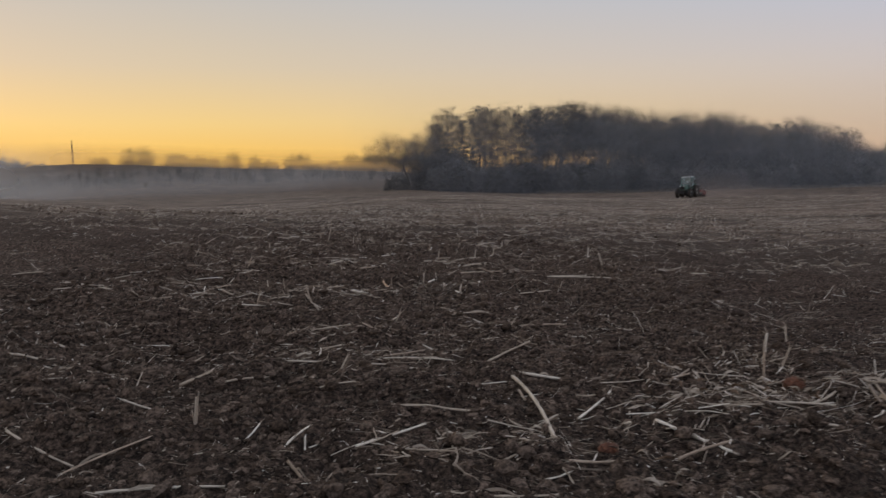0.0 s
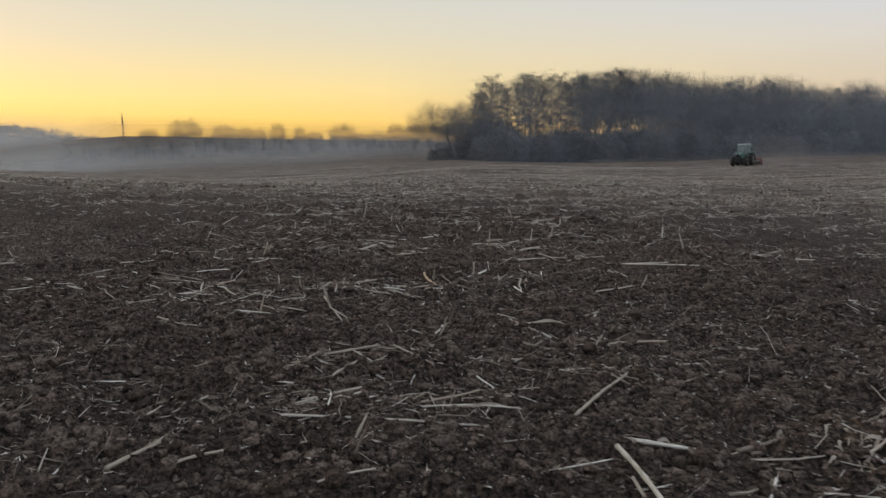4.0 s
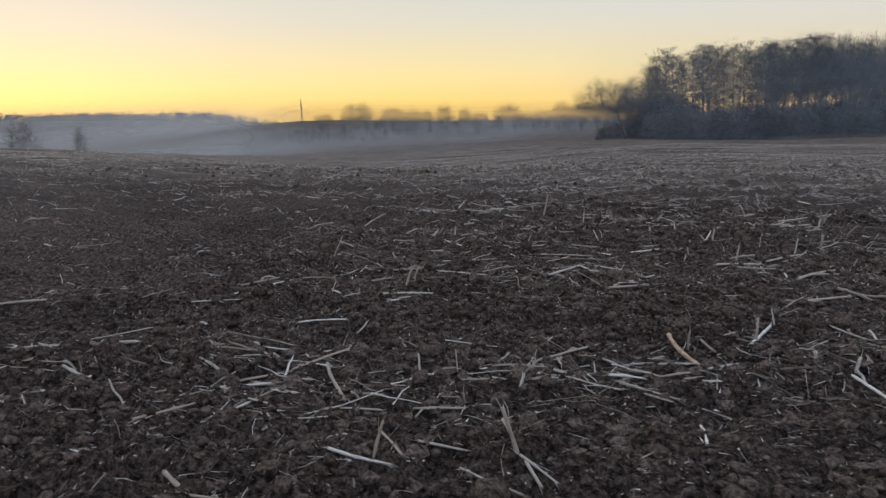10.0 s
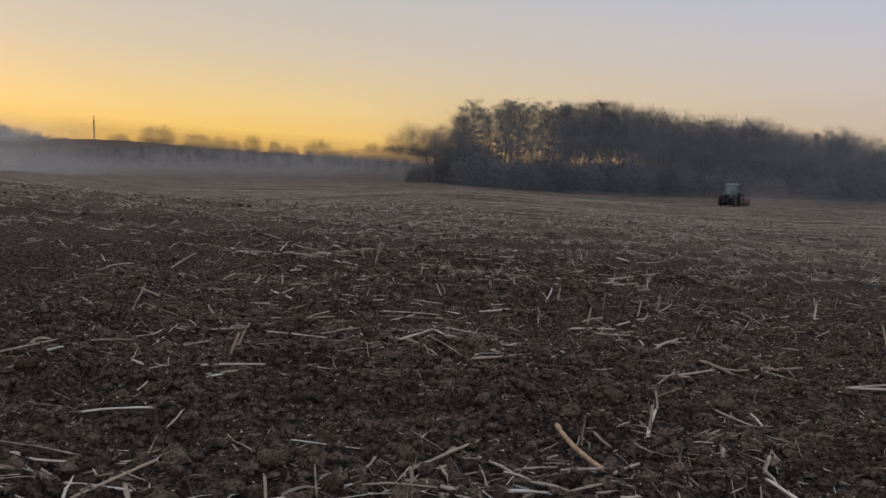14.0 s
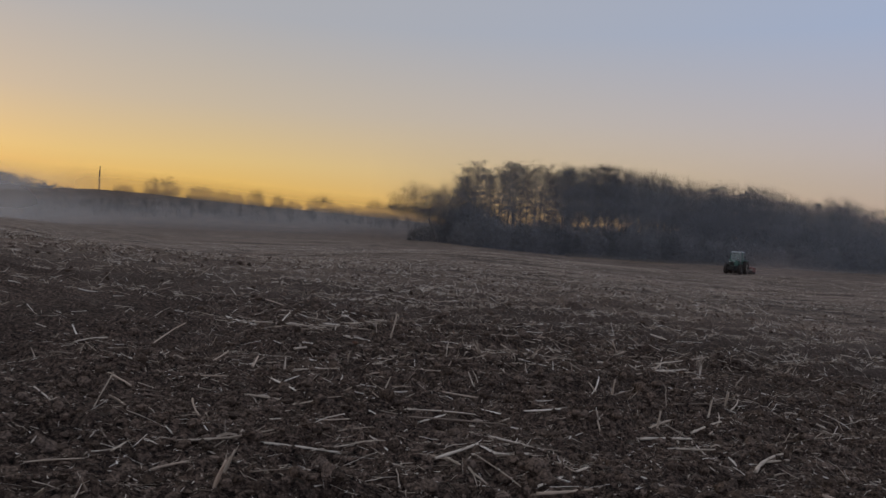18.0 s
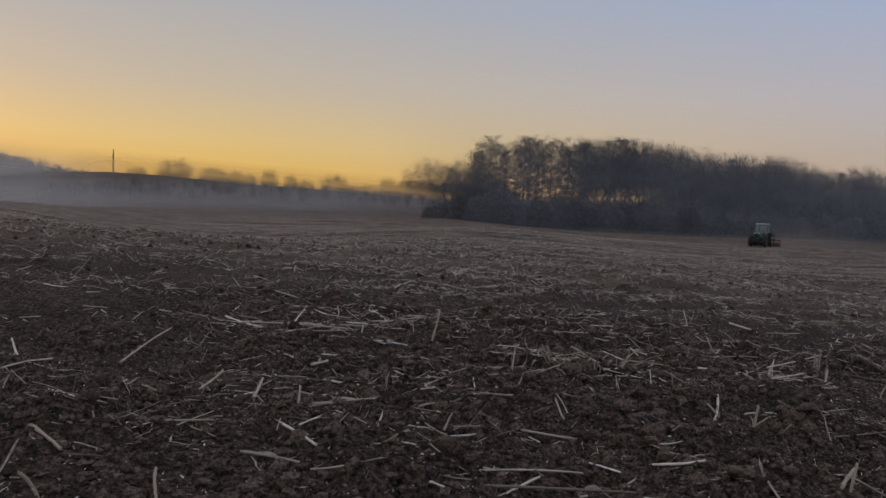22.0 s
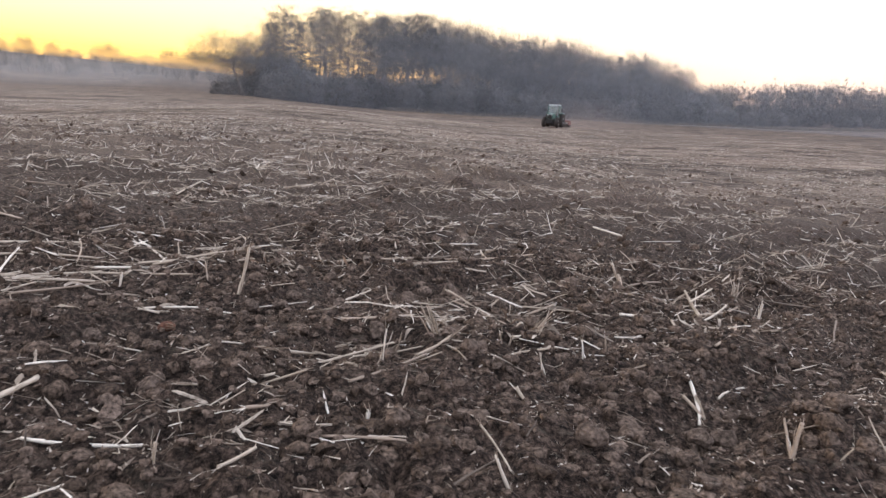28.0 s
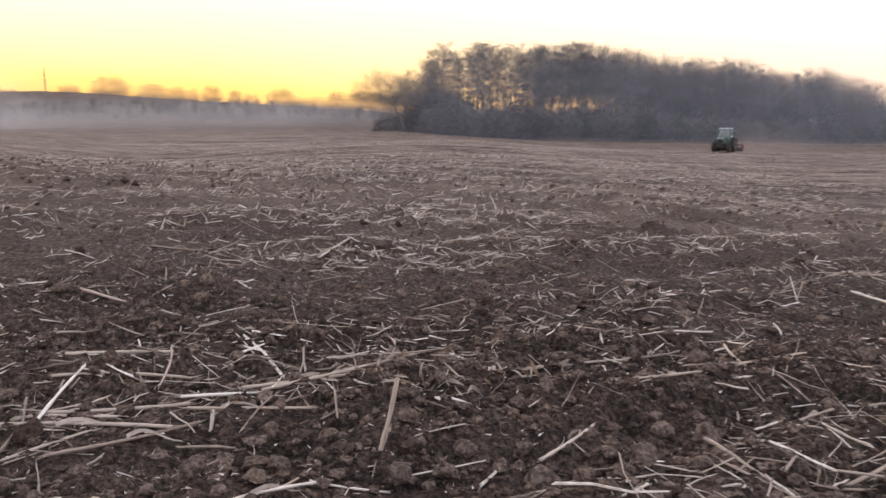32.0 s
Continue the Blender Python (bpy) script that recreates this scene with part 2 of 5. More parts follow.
def grain(nodes, links, scale, detail=4.0, rough=0.6, stretch=None, turn=0.0):
    tc = nodes.new("ShaderNodeTexCoord")
    n = nodes.new("ShaderNodeTexNoise")
    n.inputs["Scale"].default_value, n.inputs["Detail"].default_value, n.inputs["Roughness"].default_value = scale, detail, rough
    if stretch:
        mp = nodes.new("ShaderNodeMapping")
        mp.inputs["Scale"].default_value = stretch
        mp.inputs["Rotation"].default_value = (0, 0, turn)
        links.new(tc.outputs["Object"], mp.inputs[0])
        links.new(mp.outputs[0], n.inputs["Vector"])
    else:
        links.new(tc.outputs["Object"], n.inputs["Vector"])
    return n.outputs["Fac"]


def mixed(nodes, links, fac, a, b, mode="MIX"):
    m = nodes.new("ShaderNodeMix")
    m.data_type, m.blend_type = "RGBA", mode
    for k, v in ((0, fac), (6, a), (7, b)):
        if isinstance(v, (int, float)):
            m.inputs[k].default_value = v
        elif isinstance(v, tuple):
            m.inputs[k].default_value = (*v, 1)
        else:
            links.new(v, m.inputs[k])
    return m.outputs[2]


def bumped(nodes, links, bsdf, height, strength, distance):
    bp = nodes.new("ShaderNodeBump")
    bp.inputs["Strength"].default_value, bp.inputs["Distance"].default_value = strength, distance
    links.new(height, bp.inputs["Height"])
    links.new(bp.outputs[0], bsdf.inputs["Normal"])


def plain(name, low, high, scale, rough=0.8, metal=0.0, per="none", bump=0.0, bump_scale=None):
    """Two-tone grained material; per: 'island' or 'object' shifts the tone from piece to piece."""
    m, n, l, b = material(name, rough, metal)
    col = ramp(n, l, grain(n, l, scale), [(0.3, low), (0.7, high)])
    if per != "none":
        src = n.new("ShaderNodeNewGeometry").outputs["Random Per Island"] if per == "island" else n.new("ShaderNodeObjectInfo").outputs["Random"]
        tone = ramp(n, l, src, [(0.0, (0.30, 0.28, 0.26)), (0.45, (0.72, 0.70, 0.67)), (1.0, (1.0, 1.0, 1.0))])
        col = mixed(n, l, 1.0, col, tone, "MULTIPLY")
    l.new(col, b.inputs["Base Color"])
    if bump:
        bumped(n, l, b, grain(n, l, bump_scale or scale * 3), bump, 0.02)
    return m


def soil_material():
    m, n, l, b = material("tilled_soil", 0.92)
    # the near-black end of this grain paints in the shade of crevices between clods
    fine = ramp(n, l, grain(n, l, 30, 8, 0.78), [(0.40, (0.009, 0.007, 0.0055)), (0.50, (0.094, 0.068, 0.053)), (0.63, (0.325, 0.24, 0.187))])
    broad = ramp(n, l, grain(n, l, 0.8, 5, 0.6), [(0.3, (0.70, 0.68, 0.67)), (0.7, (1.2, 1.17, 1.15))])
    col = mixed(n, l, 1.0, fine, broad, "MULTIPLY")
    rows = ramp(n, l, grain(n, l, 0.10, 6, 0.65, (0.18, 1.0, 1), -0.55), [(0.36, (0.62, 0.60, 0.60)), (0.64, (1.22, 1.20, 1.18))])
    col = mixed(n, l, 1.0, col, rows, "MULTIPLY")
    b.inputs["Specular IOR Level"].default_value = 0.12
    bands = ramp(n, l, grain(n, l, 0.5, 3, 0.6, (0.25, 1.1, 1), -0.64), [(0.38, (0.25, 0.25, 0.25)), (0.62, (1, 1, 1))])
    chaff = ramp(n, l, grain(n, l, 16, 5, 0.75, (0.35, 1, 1)), [(0.56, (0, 0, 0)), (0.66, (1, 1, 1))])
    fleck = ramp(n, l, grain(n, l, 85, 3, 0.6, (0.6, 1, 1)), [(0.66, (0, 0, 0)), (0.72, (0.9, 0.9, 0.9))])
    fac = mixed(n, l, 1.0, mixed(n, l, 1.0, bands, (0.55, 0.55, 0.55), "MULTIPLY"), chaff, "MULTIPLY")
    col = mixed(n, l, fac, col, (0.30, 0.25, 0.19))
    col = mixed(n, l, fleck, col, (0.42, 0.36, 0.29))
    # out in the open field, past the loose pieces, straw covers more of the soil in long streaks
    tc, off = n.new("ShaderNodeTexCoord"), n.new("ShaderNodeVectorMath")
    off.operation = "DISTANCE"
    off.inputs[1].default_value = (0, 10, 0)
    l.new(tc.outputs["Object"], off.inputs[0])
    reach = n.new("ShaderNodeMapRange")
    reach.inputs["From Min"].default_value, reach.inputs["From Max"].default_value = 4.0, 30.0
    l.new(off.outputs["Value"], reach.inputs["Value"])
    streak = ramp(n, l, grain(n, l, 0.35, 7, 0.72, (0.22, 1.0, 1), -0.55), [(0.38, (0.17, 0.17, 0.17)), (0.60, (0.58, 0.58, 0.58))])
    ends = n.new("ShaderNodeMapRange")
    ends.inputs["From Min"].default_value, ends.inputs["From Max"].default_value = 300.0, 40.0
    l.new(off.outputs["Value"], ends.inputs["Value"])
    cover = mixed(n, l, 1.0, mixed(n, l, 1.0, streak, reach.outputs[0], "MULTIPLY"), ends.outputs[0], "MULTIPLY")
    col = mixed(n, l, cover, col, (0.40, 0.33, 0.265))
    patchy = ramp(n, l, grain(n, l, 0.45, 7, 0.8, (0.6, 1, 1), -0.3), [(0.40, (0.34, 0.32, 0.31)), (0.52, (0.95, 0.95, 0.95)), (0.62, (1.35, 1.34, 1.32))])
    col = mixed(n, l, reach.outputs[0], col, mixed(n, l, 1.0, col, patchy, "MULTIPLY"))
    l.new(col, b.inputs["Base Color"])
    bumped(n, l, b, grain(n, l, 38, 9, 0.78), 1.0, 0.06)
    return m


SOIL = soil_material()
CLOD = plain("soil_clod", (0.018, 0.0135, 0.0105), (0.33, 0.243, 0.188), 55, 0.95, per="island", bump=1.0, bump_scale=75)
LUMP = plain("soil_lump", (0.030, 0.022, 0.017), (0.27, 0.200, 0.155), 2.2, 0.95, bump=1.0, bump_scale=5)
for earth in (CLOD, LUMP):
    earth.node_tree.nodes["Principled BSDF"].inputs["Specular IOR Level"].default_value = 0.15


def straw_material(name, per, along=(1, 1, 1), scale=30, pale=1.0):
    """Weathered maize straw: cream, tan and grey-brown pieces with stains along the fibre."""
    m, n, l, b = material(name, 0.7)
    src = n.new("ShaderNodeNewGeometry").outputs["Random Per Island"] if per == "island" else n.new("ShaderNodeObjectInfo").outputs["Random"]
    tone = ramp(n, l, src, [(0.0, (0.12 * pale, 0.092 * pale, 0.07 * pale)), (0.2, (0.28 * pale, 0.22 * pale, 0.17 * pale)), (0.42, (0.41, 0.338, 0.262)), (0.62, (0.51, 0.432, 0.348)), (0.82, (0.67, 0.598, 0.505)), (1.0, (0.87, 0.815, 0.73))])
    stain = ramp(n, l, grain(n, l, scale, 6, 0.7, along), [(0.30, (0.36, 0.32, 0.28)), (0.46, (0.92, 0.89, 0.85)), (0.66, (1.15, 1.14, 1.12))])
    l.new(mixed(n, l, 1.0, tone, stain, "MULTIPLY"), b.inputs["Base Color"])
    bumped(n, l, b, grain(n, l, scale * 5, 3, 0.6, along), 0.5, 0.004)
    return m


STRAW = straw_material("straw_weathered", "island")
STALK = straw_material("stalk_weathered", "object", (0.12, 1, 1), 60, 1.7)
TANSTALK = plain("stalk_tan", (0.36, 0.21, 0.12), (0.72, 0.50, 0.31), 22, 0.6, bump=0.3, bump_scale=120)
HUSK = plain("husk_tan", (0.36, 0.29, 0.22), (0.64, 0.55, 0.45), 20, 0.75, per="object")
BROWNLEAF = plain("dead_leaf_brown", (0.09, 0.052, 0.030), (0.27, 0.175, 0.11), 25, 0.8, per="object")
RUST = plain("rotten_cob_rust", (0.06, 0.024, 0.013), (0.19, 0.075, 0.04), 40, 0.85, bump=0.5, bump_scale=90)
BARK = plain("bark_grey", (0.08, 0.07, 0.062), (0.19, 0.17, 0.15), 1.5, 0.9, per="object")
TWIG = plain("twigs_grey", (0.080, 0.077, 0.070), (0.190, 0.182, 0.166), 0.6, 0.9, per="object")
DRYGRASS = plain("dry_grass", (0.12, 0.10, 0.075), (0.24, 0.20, 0.15), 2, 0.9, per="island")
MASTSTEEL = plain("mast_dark_steel", (0.02, 0.02, 0.022), (0.05, 0.05, 0.055), 2, 0.6, 0.3)
STEEL = plain("galvanised_steel", (0.18, 0.18, 0.19), (0.32, 0.32, 0.33), 2, 0.5, 0.7)

# ---- ground: one sheet ----


def spaced(lo, hi, step, far, ratio):
    mid = list(np.arange(lo, hi, step))
    out, d, p = [], step, hi
    while p < far:
        out.append(p)
        d *= ratio
        p += d
    back, d, p = [], step, lo
    while p > -far:
        d *= ratio
        p -= d
        back.append(p)
    return np.array(back[::-1] + mid + out + [far])


def build_ground():
    xs, ys = spaced(-4.4, 2.2, 0.031, 2600, 1.09), spaced(3.4, 18.6, 0.031, 2600, 1.085)
    gx, gy = np.meshgrid(xs, ys)
    verts = np.stack([gx, gy, soil(gx, gy)], -1).reshape(-1, 3)
    w, h = len(xs), len(ys)
    i, j = np.meshgrid(np.arange(w - 1), np.arange(h - 1))
    k = (j * w + i).ravel()
    faces = np.stack([k, k + 1, k + w + 1, k + w], -1)
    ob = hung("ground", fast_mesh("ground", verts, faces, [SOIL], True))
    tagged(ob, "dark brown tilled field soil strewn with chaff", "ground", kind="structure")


build_ground()

# ---- trees ----


FORMS = {  # trunk share, lowest and highest branch, rise at the foot and added rise at the top, crown's middle and lowest point
    "mound": (0.85, 0.02, 0.95, 0.50, 1.5, 0.18, -0.05),
}


def tree_meshes(name, seed, height, spread, branches, twigs, form="mound", lean=0.0, girth=0.2, twig_len=1.0, twig_w=0.05, stems=1, flat=1.0, subs=8, puff=0.35, lumpy=0.10, fill=0.0):
    """Meshes of a bare tree: trunk (or stems), and a crown of limbs and fine twigs that fills a rounded, lumpy form."""
    rng = np.random.RandomState(seed)
    share, lowest, highest, rise, more, middle, foot = FORMS[form]
    wood, crown = Soup(), Soup()
    centre = np.array([lean * middle * height, 0, middle * height])
    phase = rng.uniform(0, 6.28, 4)

    def reach(p):
        """How far out in the crown's form a point lies: 1 on its skin."""
        d = p - centre
        az = np.arctan2(d[..., 1], d[..., 0])
        tall = np.where(d[..., 2] > 0, (1 - middle) * height, (middle - foot) * height)
        el = d[..., 2] / tall
        skin = 1 + lumpy * (np.sin(2 * az + phase[0] + 3 * el) + 0.7 * np.sin(5 * az + phase[1] - 5 * el) + 0.5 * np.sin(9 * el + phase[2] + 3 * az))
        return np.sqrt((d[..., 0] ** 2 + d[..., 1] ** 2) / spread**2 + el**2) / skin

    for s in range(stems):
        az = rng.uniform(0, 2 * math.pi) if stems > 1 else 0.0
        tilt = lean if stems == 1 else rng.uniform(0.05, 0.3)
        tall = share * height * (1 if s == 0 else rng.uniform(0.6, 0.95))
        k = np.linspace(0, 1, 9)
        wander = np.cumsum(rng.normal(0, 0.008 * height, (9, 2)), 0) * k[:, None]
        pts = np.stack([tilt * tall * k * math.cos(az) + wander[:, 0], tilt * tall * k * math.sin(az) + wander[:, 1], tall * k - 0.3 * (1 - k)], -1)
        wood.tube(pts, girth * (1 - 0.9 * k) * (1 + 0.4 * np.exp(-k * 25)), 6)
        nb = branches // stems
        hs = lowest + (highest - lowest) * (np.arange(nb) + rng.uniform(0, 1, nb)) / nb
        for b, h in enumerate(hs):
            p0 = np.array([np.interp(h, k, pts[:, c]) for c in range(3)])
            f = (h - lowest) / (highest - lowest)
            turn = b * 2.4 + rng.uniform(-0.5, 0.5)
            way = np.array([math.cos(turn), math.sin(turn), rise * rng.uniform(0.3, 1.8) + more * f**2.5 * rng.uniform(0.5, 1.5)])
            way /= np.linalg.norm(way)
            steps = np.linspace(0.05, 1, 40) * (spread + height) * 0.7
            out = reach(p0 + way * steps[:, None]) > 1
            long = (steps[np.argmax(out)] if out.any() else 0.5) * rng.uniform(0.75, 1.0)
            u = np.linspace(0, 1, 5)[:, None]
            limb = p0 + way * long * u + rng.normal(0, 0.045 * long, (5, 3)) * u
            r0 = max(0.018, 0.36 * girth * (1 - 0.7 * h))
            crown.tube(limb, r0 * (1 - 0.85 * u[:, 0]), 3, False)
            nt = max(3, int(twigs / (nb * subs * stems)))
            for _ in range(subs):
                q = rng.uniform(0.15, 1.0)
                s0 = np.array([np.interp(q, u[:, 0], limb[:, c]) for c in range(3)])
                d = (way + rng.normal(0, 0.65, 3)) * np.array([1, 1, flat])
                d /= np.linalg.norm(d)
                s1 = s0 + d * (long * rng.uniform(0.3, 0.7) + 0.3)
                w = rng.uniform(0.0, 1.05, (nt, 1))
                base = s0 + (s1 - s0) * w + rng.normal(0, puff, (nt, 3)) * np.array([1, 1, flat])
                td = (d + rng.normal(0, 0.7, (nt, 3))) * np.array([1, 1, flat]) + np.array([0, 0, 0.12])
                td /= np.linalg.norm(td, axis=1)[:, None]
                tip = base + td * (twig_len * rng.uniform(0.35, 1.15, (nt, 1)))
                base, tip = np.concatenate([s0[None], base]), np.concatenate([s1[None], tip])
                far = np.maximum(1, reach(tip) / rng.uniform(0.86, 1.0, nt + 1))[:, None]
                base, tip = centre + (base - centre) / far, centre + (tip - centre) / far
                crown.slivers(base, tip, np.concatenate([[2.0 * twig_w], twig_w * rng.uniform(0.6, 1.3, nt)]), rng)
    n = int(twigs * fill)
    if n:
        # stray fine twigs all through the crown
        v = rng.normal(size=(n, 3))
        v *= (rng.uniform(0, 1, n) ** (1 / 2.6) / np.linalg.norm(v, axis=1))[:, None]
        v[:, 2] *= np.where(v[:, 2] > 0, (1 - middle) * height, (middle - foot) * height)
        base = centre + v * np.array([spread, spread, 1])
        out = np.maximum(1, reach(base) / 0.95)[:, None]
        base = centre + (base - centre) / out
        d = rng.normal(size=(n, 3)) + 0.6 * (base - centre) / spread + np.array([0, 0, 0.3])
        d *= (twig_len * rng.uniform(0.5, 1.2, n) / np.linalg.norm(d, axis=1))[:, None]
        crown.slivers(base, base + d * 0.7, twig_w * rng.uniform(0.6, 1.3, n), rng)
    return wood.mesh(name + "_trunk", BARK, True), crown.mesh(name + "_crown", TWIG)


def tree_kind(trunk, crown, name, label, category="tree", group="", crown_mat=None):
    """A function that plants one tree of this kind at x, y with a scale and a turn."""

    def plant(x, y, size=1.0, turn=0.0, wide=1.0, text=""):
        e = new(name)
        e.location = (x, y, float(land(x, y)) - 0.05)
        e.rotation_euler = (0, 0, turn)
        e.scale = (size * wide, size * wide, size)
        tagged(e, text or label, category, group)
        hung("trunk", trunk, e)
        hung("crown", crown, e)
        return e

    return plant


def tiered(name, seed, height, spread, tiers, clumps, twigs, bare=0.42, girth=0.22, lean=0.0):
    """A bare alder: one straight bole with level tiers of branches that end in flat sprays of fine twigs, rounded at the top."""
    rng = np.random.RandomState(seed)
    wood, crown = Soup(), Soup()
    k = np.linspace(0, 1, 10)
    wander = np.cumsum(rng.normal(0, 0.006 * height, (10, 2)), 0) * k[:, None]
    pts = np.stack([wander[:, 0] + lean * height * k, wander[:, 1], 0.95 * height * k - 0.3 * (1 - k)], -1)
    wood.tube(pts, girth * (1 - 0.88 * k) * (1 + 0.4 * np.exp(-k * 25)), 6)
    for b in range(tiers):
        f = (b + rng.uniform(0, 0.9)) / tiers
        h = bare + (0.92 - bare) * f
        p0 = np.array([np.interp(h, 0.95 * k, pts[:, c]) for c in range(3)])
        run = spread * float(np.interp(f, [0, 0.15, 0.4, 0.65, 0.85, 1], [0.45, 0.74, 1.0, 0.98, 0.72, 0.32])) * rng.uniform(0.5, 1.1)
        turn = b * 2.4 + rng.uniform(-0.6, 0.6)
        slope = float(np.interp(f, [0, 0.3, 0.7, 1], [-0.05, 0.12, 0.5, 1.5])) + rng.normal(0, 0.13)
        way = np.array([math.cos(turn), math.sin(turn), slope])
        u = np.linspace(0, 1, 5)[:, None]
        limb = p0 + way * run * u + np.array([0, 0, 0.10 * run]) * u**2 + rng.normal(0, 0.05 * run, (5, 3)) * u
        crown.tube(limb, max(0.02, 0.30 * girth * (1 - 0.6 * f)) * (1 - 0.8 * u[:, 0]), 3, False)
        for c in range(clumps):
            q = 0.3 + 0.75 * (c + rng.uniform(0, 1)) / clumps
            at = np.array([np.interp(q, u[:, 0], limb[:, a]) for a in range(3)]) + rng.normal(0, 0.16 * spread * q, 3) * np.array([1, 1, 0.25])
            n = int(twigs * rng.uniform(0.6, 1.3))
            base = at + rng.normal(0, 0.46, (n, 3)) * np.array([1, 1, 0.34])
            d = way * 0.5 + rng.normal(0, 0.8, (n, 3)) * np.array([1, 1, 0.38]) + np.array([0, 0, 0.16 + 0.35 * f])
            d *= (rng.uniform(0.3, 0.75, n) / (np.linalg.norm(d, axis=1) + 1e-6))[:, None]
            crown.slivers(base, base + d, rng.uniform(0.022, 0.050, n), rng)
    return wood.mesh(name + "_trunk", BARK, True), crown.mesh(name + "_crown", TWIG)


def grown(name, seed, height, spread, foot, ends, twigs, twig_len, twig_w, girth=0.25, lean=0.0, lumpy=0.12, flat_base=0.35):
    """A bare spreading tree: limbs that divide again and again towards ends spread all through a rounded, lumpy crown, with fine twigs on each end."""
    rng = np.random.RandomState(seed)
    wood, crown = Soup(), Soup()
    v = rng.normal(size=(ends, 3))
    v /= np.linalg.norm(v, axis=1)[:, None]
    phase = rng.uniform(0, 6.28, 3)
    az = np.arctan2(v[:, 1], v[:, 0])
    skin = 1 + lumpy * (np.sin(3 * az + phase[0] + 2 * v[:, 2]) + 0.8 * np.sin(5 * az + phase[1] - 5 * v[:, 2]) + 0.6 * np.sin(8 * v[:, 2] + phase[2]))
    v *= (rng.uniform(0.05, 1, ends) ** (1 / 2.7) * skin)[:, None]
    middle = foot + flat_base * (1 - foot)
    v[:, 2] *= np.where(v[:, 2] > 0, (1 - middle) * height, (middle - foot) * height)
    goals = v * np.array([spread, spread, 1]) + np.array([lean * height, 0, middle * height])
    hub = np.array([lean * height * 0.7, 0, foot * height])

    def branch(p, way, goals, thick, level):
        centre = goals.mean(0)
        share = 0.55 if len(goals) > 2 else 1.0
        end = p + (centre - p) * share * rng.uniform(0.85, 1.1)
        run = np.linalg.norm(end - p) + 1e-6
        u = np.linspace(0, 1, 4)[:, None]
        pts = p + (end - p) * u + way * run * 0.35 * u * (1 - u) + rng.normal(0, 0.05 * run, (4, 3)) * u * (1.2 - u)
        small = max(0.012, thick * 0.6)
        crown.tube(pts, np.linspace(thick, small, 4), 5 if level < 2 else 3, False)
        if len(goals) <= 2:
            for g in goals:
                base = g + (pts[1] - g) * rng.uniform(0, 0.8, (twigs, 1)) + rng.normal(0, 0.42 * twig_len + 0.045 * spread, (twigs, 3))
                out = g - hub
                t = 0.9 * out / (np.linalg.norm(out) + 1e-6) + rng.normal(0, 0.5, (twigs, 3)) + np.array([0, 0, 0.05])
                t *= (twig_len * rng.uniform(0.4, 1.1, twigs) / (np.linalg.norm(t, axis=1) + 1e-6))[:, None]
                crown.slivers(np.concatenate([pts[2:3], base]), np.concatenate([g[None], base + t]), np.concatenate([[0.03], twig_w * rng.uniform(0.5, 1.2, twigs)]), rng)
            return
        k = 3 if len(goals) > 8 else 2
        seeds = goals[rng.choice(len(goals), k, replace=False)]
        for _ in range(4):
            near = np.argmin(((goals[:, None] - seeds[None]) ** 2).sum(-1), 1)
            seeds = np.array([goals[near == c].mean(0) if (near == c).any() else seeds[c] for c in range(k)])
        for c in range(k):
            if (near == c).any():
                branch(pts[3] if c else pts[2] * 0.4 + pts[3] * 0.6, (end - p) / run, goals[near == c], small * rng.uniform(0.6, 0.9), level + 1)

    top = np.array([lean * height * 0.5, 0, (foot + 0.06) * height])
    u = np.linspace(0, 1, 7)[:, None]
    bole = np.array([0, 0, -0.4]) + (top - np.array([0, 0, -0.4])) * u + rng.normal(0, 0.012 * height, (7, 3)) * u * np.array([1, 1, 0])
    wood.tube(bole, girth * (1 - 0.35 * u[:, 0]) * (1 + 0.5 * np.exp(-u[:, 0] * 9)), 6)
    spine = bole[-1]
    groups = np.argsort(np.arctan2(goals[:, 1] - spine[1], goals[:, 0] - spine[0]))
    for chunk in np.array_split(groups, 4):
        branch(spine - np.array([0, 0, rng.uniform(0, 0.05) * height]), np.array([0, 0, 1.0]), goals[chunk], girth * 0.5, 0)
    return wood.mesh(name + "_trunk", BARK, True), crown.mesh(name + "_crown", TWIG)


ALDERS = [
    tree_kind(*tiered("alder", 10 + k, 21.5, sp, 52, 6, 20, bare), "tree", "tall bare alder with dark trunk at the wood's edge", group="trees of the wood")
    for k, (sp, bare) in enumerate(((3.7, 0.34), (3.3, 0.44), (4.0, 0.38), (3.5, 0.32)))
]
BROADS = [
    tree_kind(*grown("broad", 30 + k, 18.0, 4.9, foot, 460, 15, 0.58, 0.058, girth=0.24, lumpy=0.08), "tree", "bare broad-crowned deciduous tree in a dense wood", group="trees of the wood")
    for k, foot in enumerate((0.42, 0.30, 0.36, 0.24))
]
TALLS = [
    tree_kind(*grown("tall", 40 + k, 18.0, 4.4, foot, 420, 15, 0.58, 0.058, girth=0.22, lumpy=0.08), "tree", "bare tree with high crown and clear trunk in the wood", group="trees of the wood")
    for k, foot in enumerate((0.60, 0.50))
]
SHRUBS = [
    tree_kind(*tree_meshes("shrub", 50 + k, 8.0, 3.1, 30, 1500, "mound", girth=0.05, twig_len=0.75, twig_w=0.14, stems=5, subs=6, puff=0.5, fill=0.5, lumpy=0.14), "shrub", "dense leafless shrub of brown twigs at the wood's foot", "shrub", "shrubs along the wood")
    for k in range(3)
]
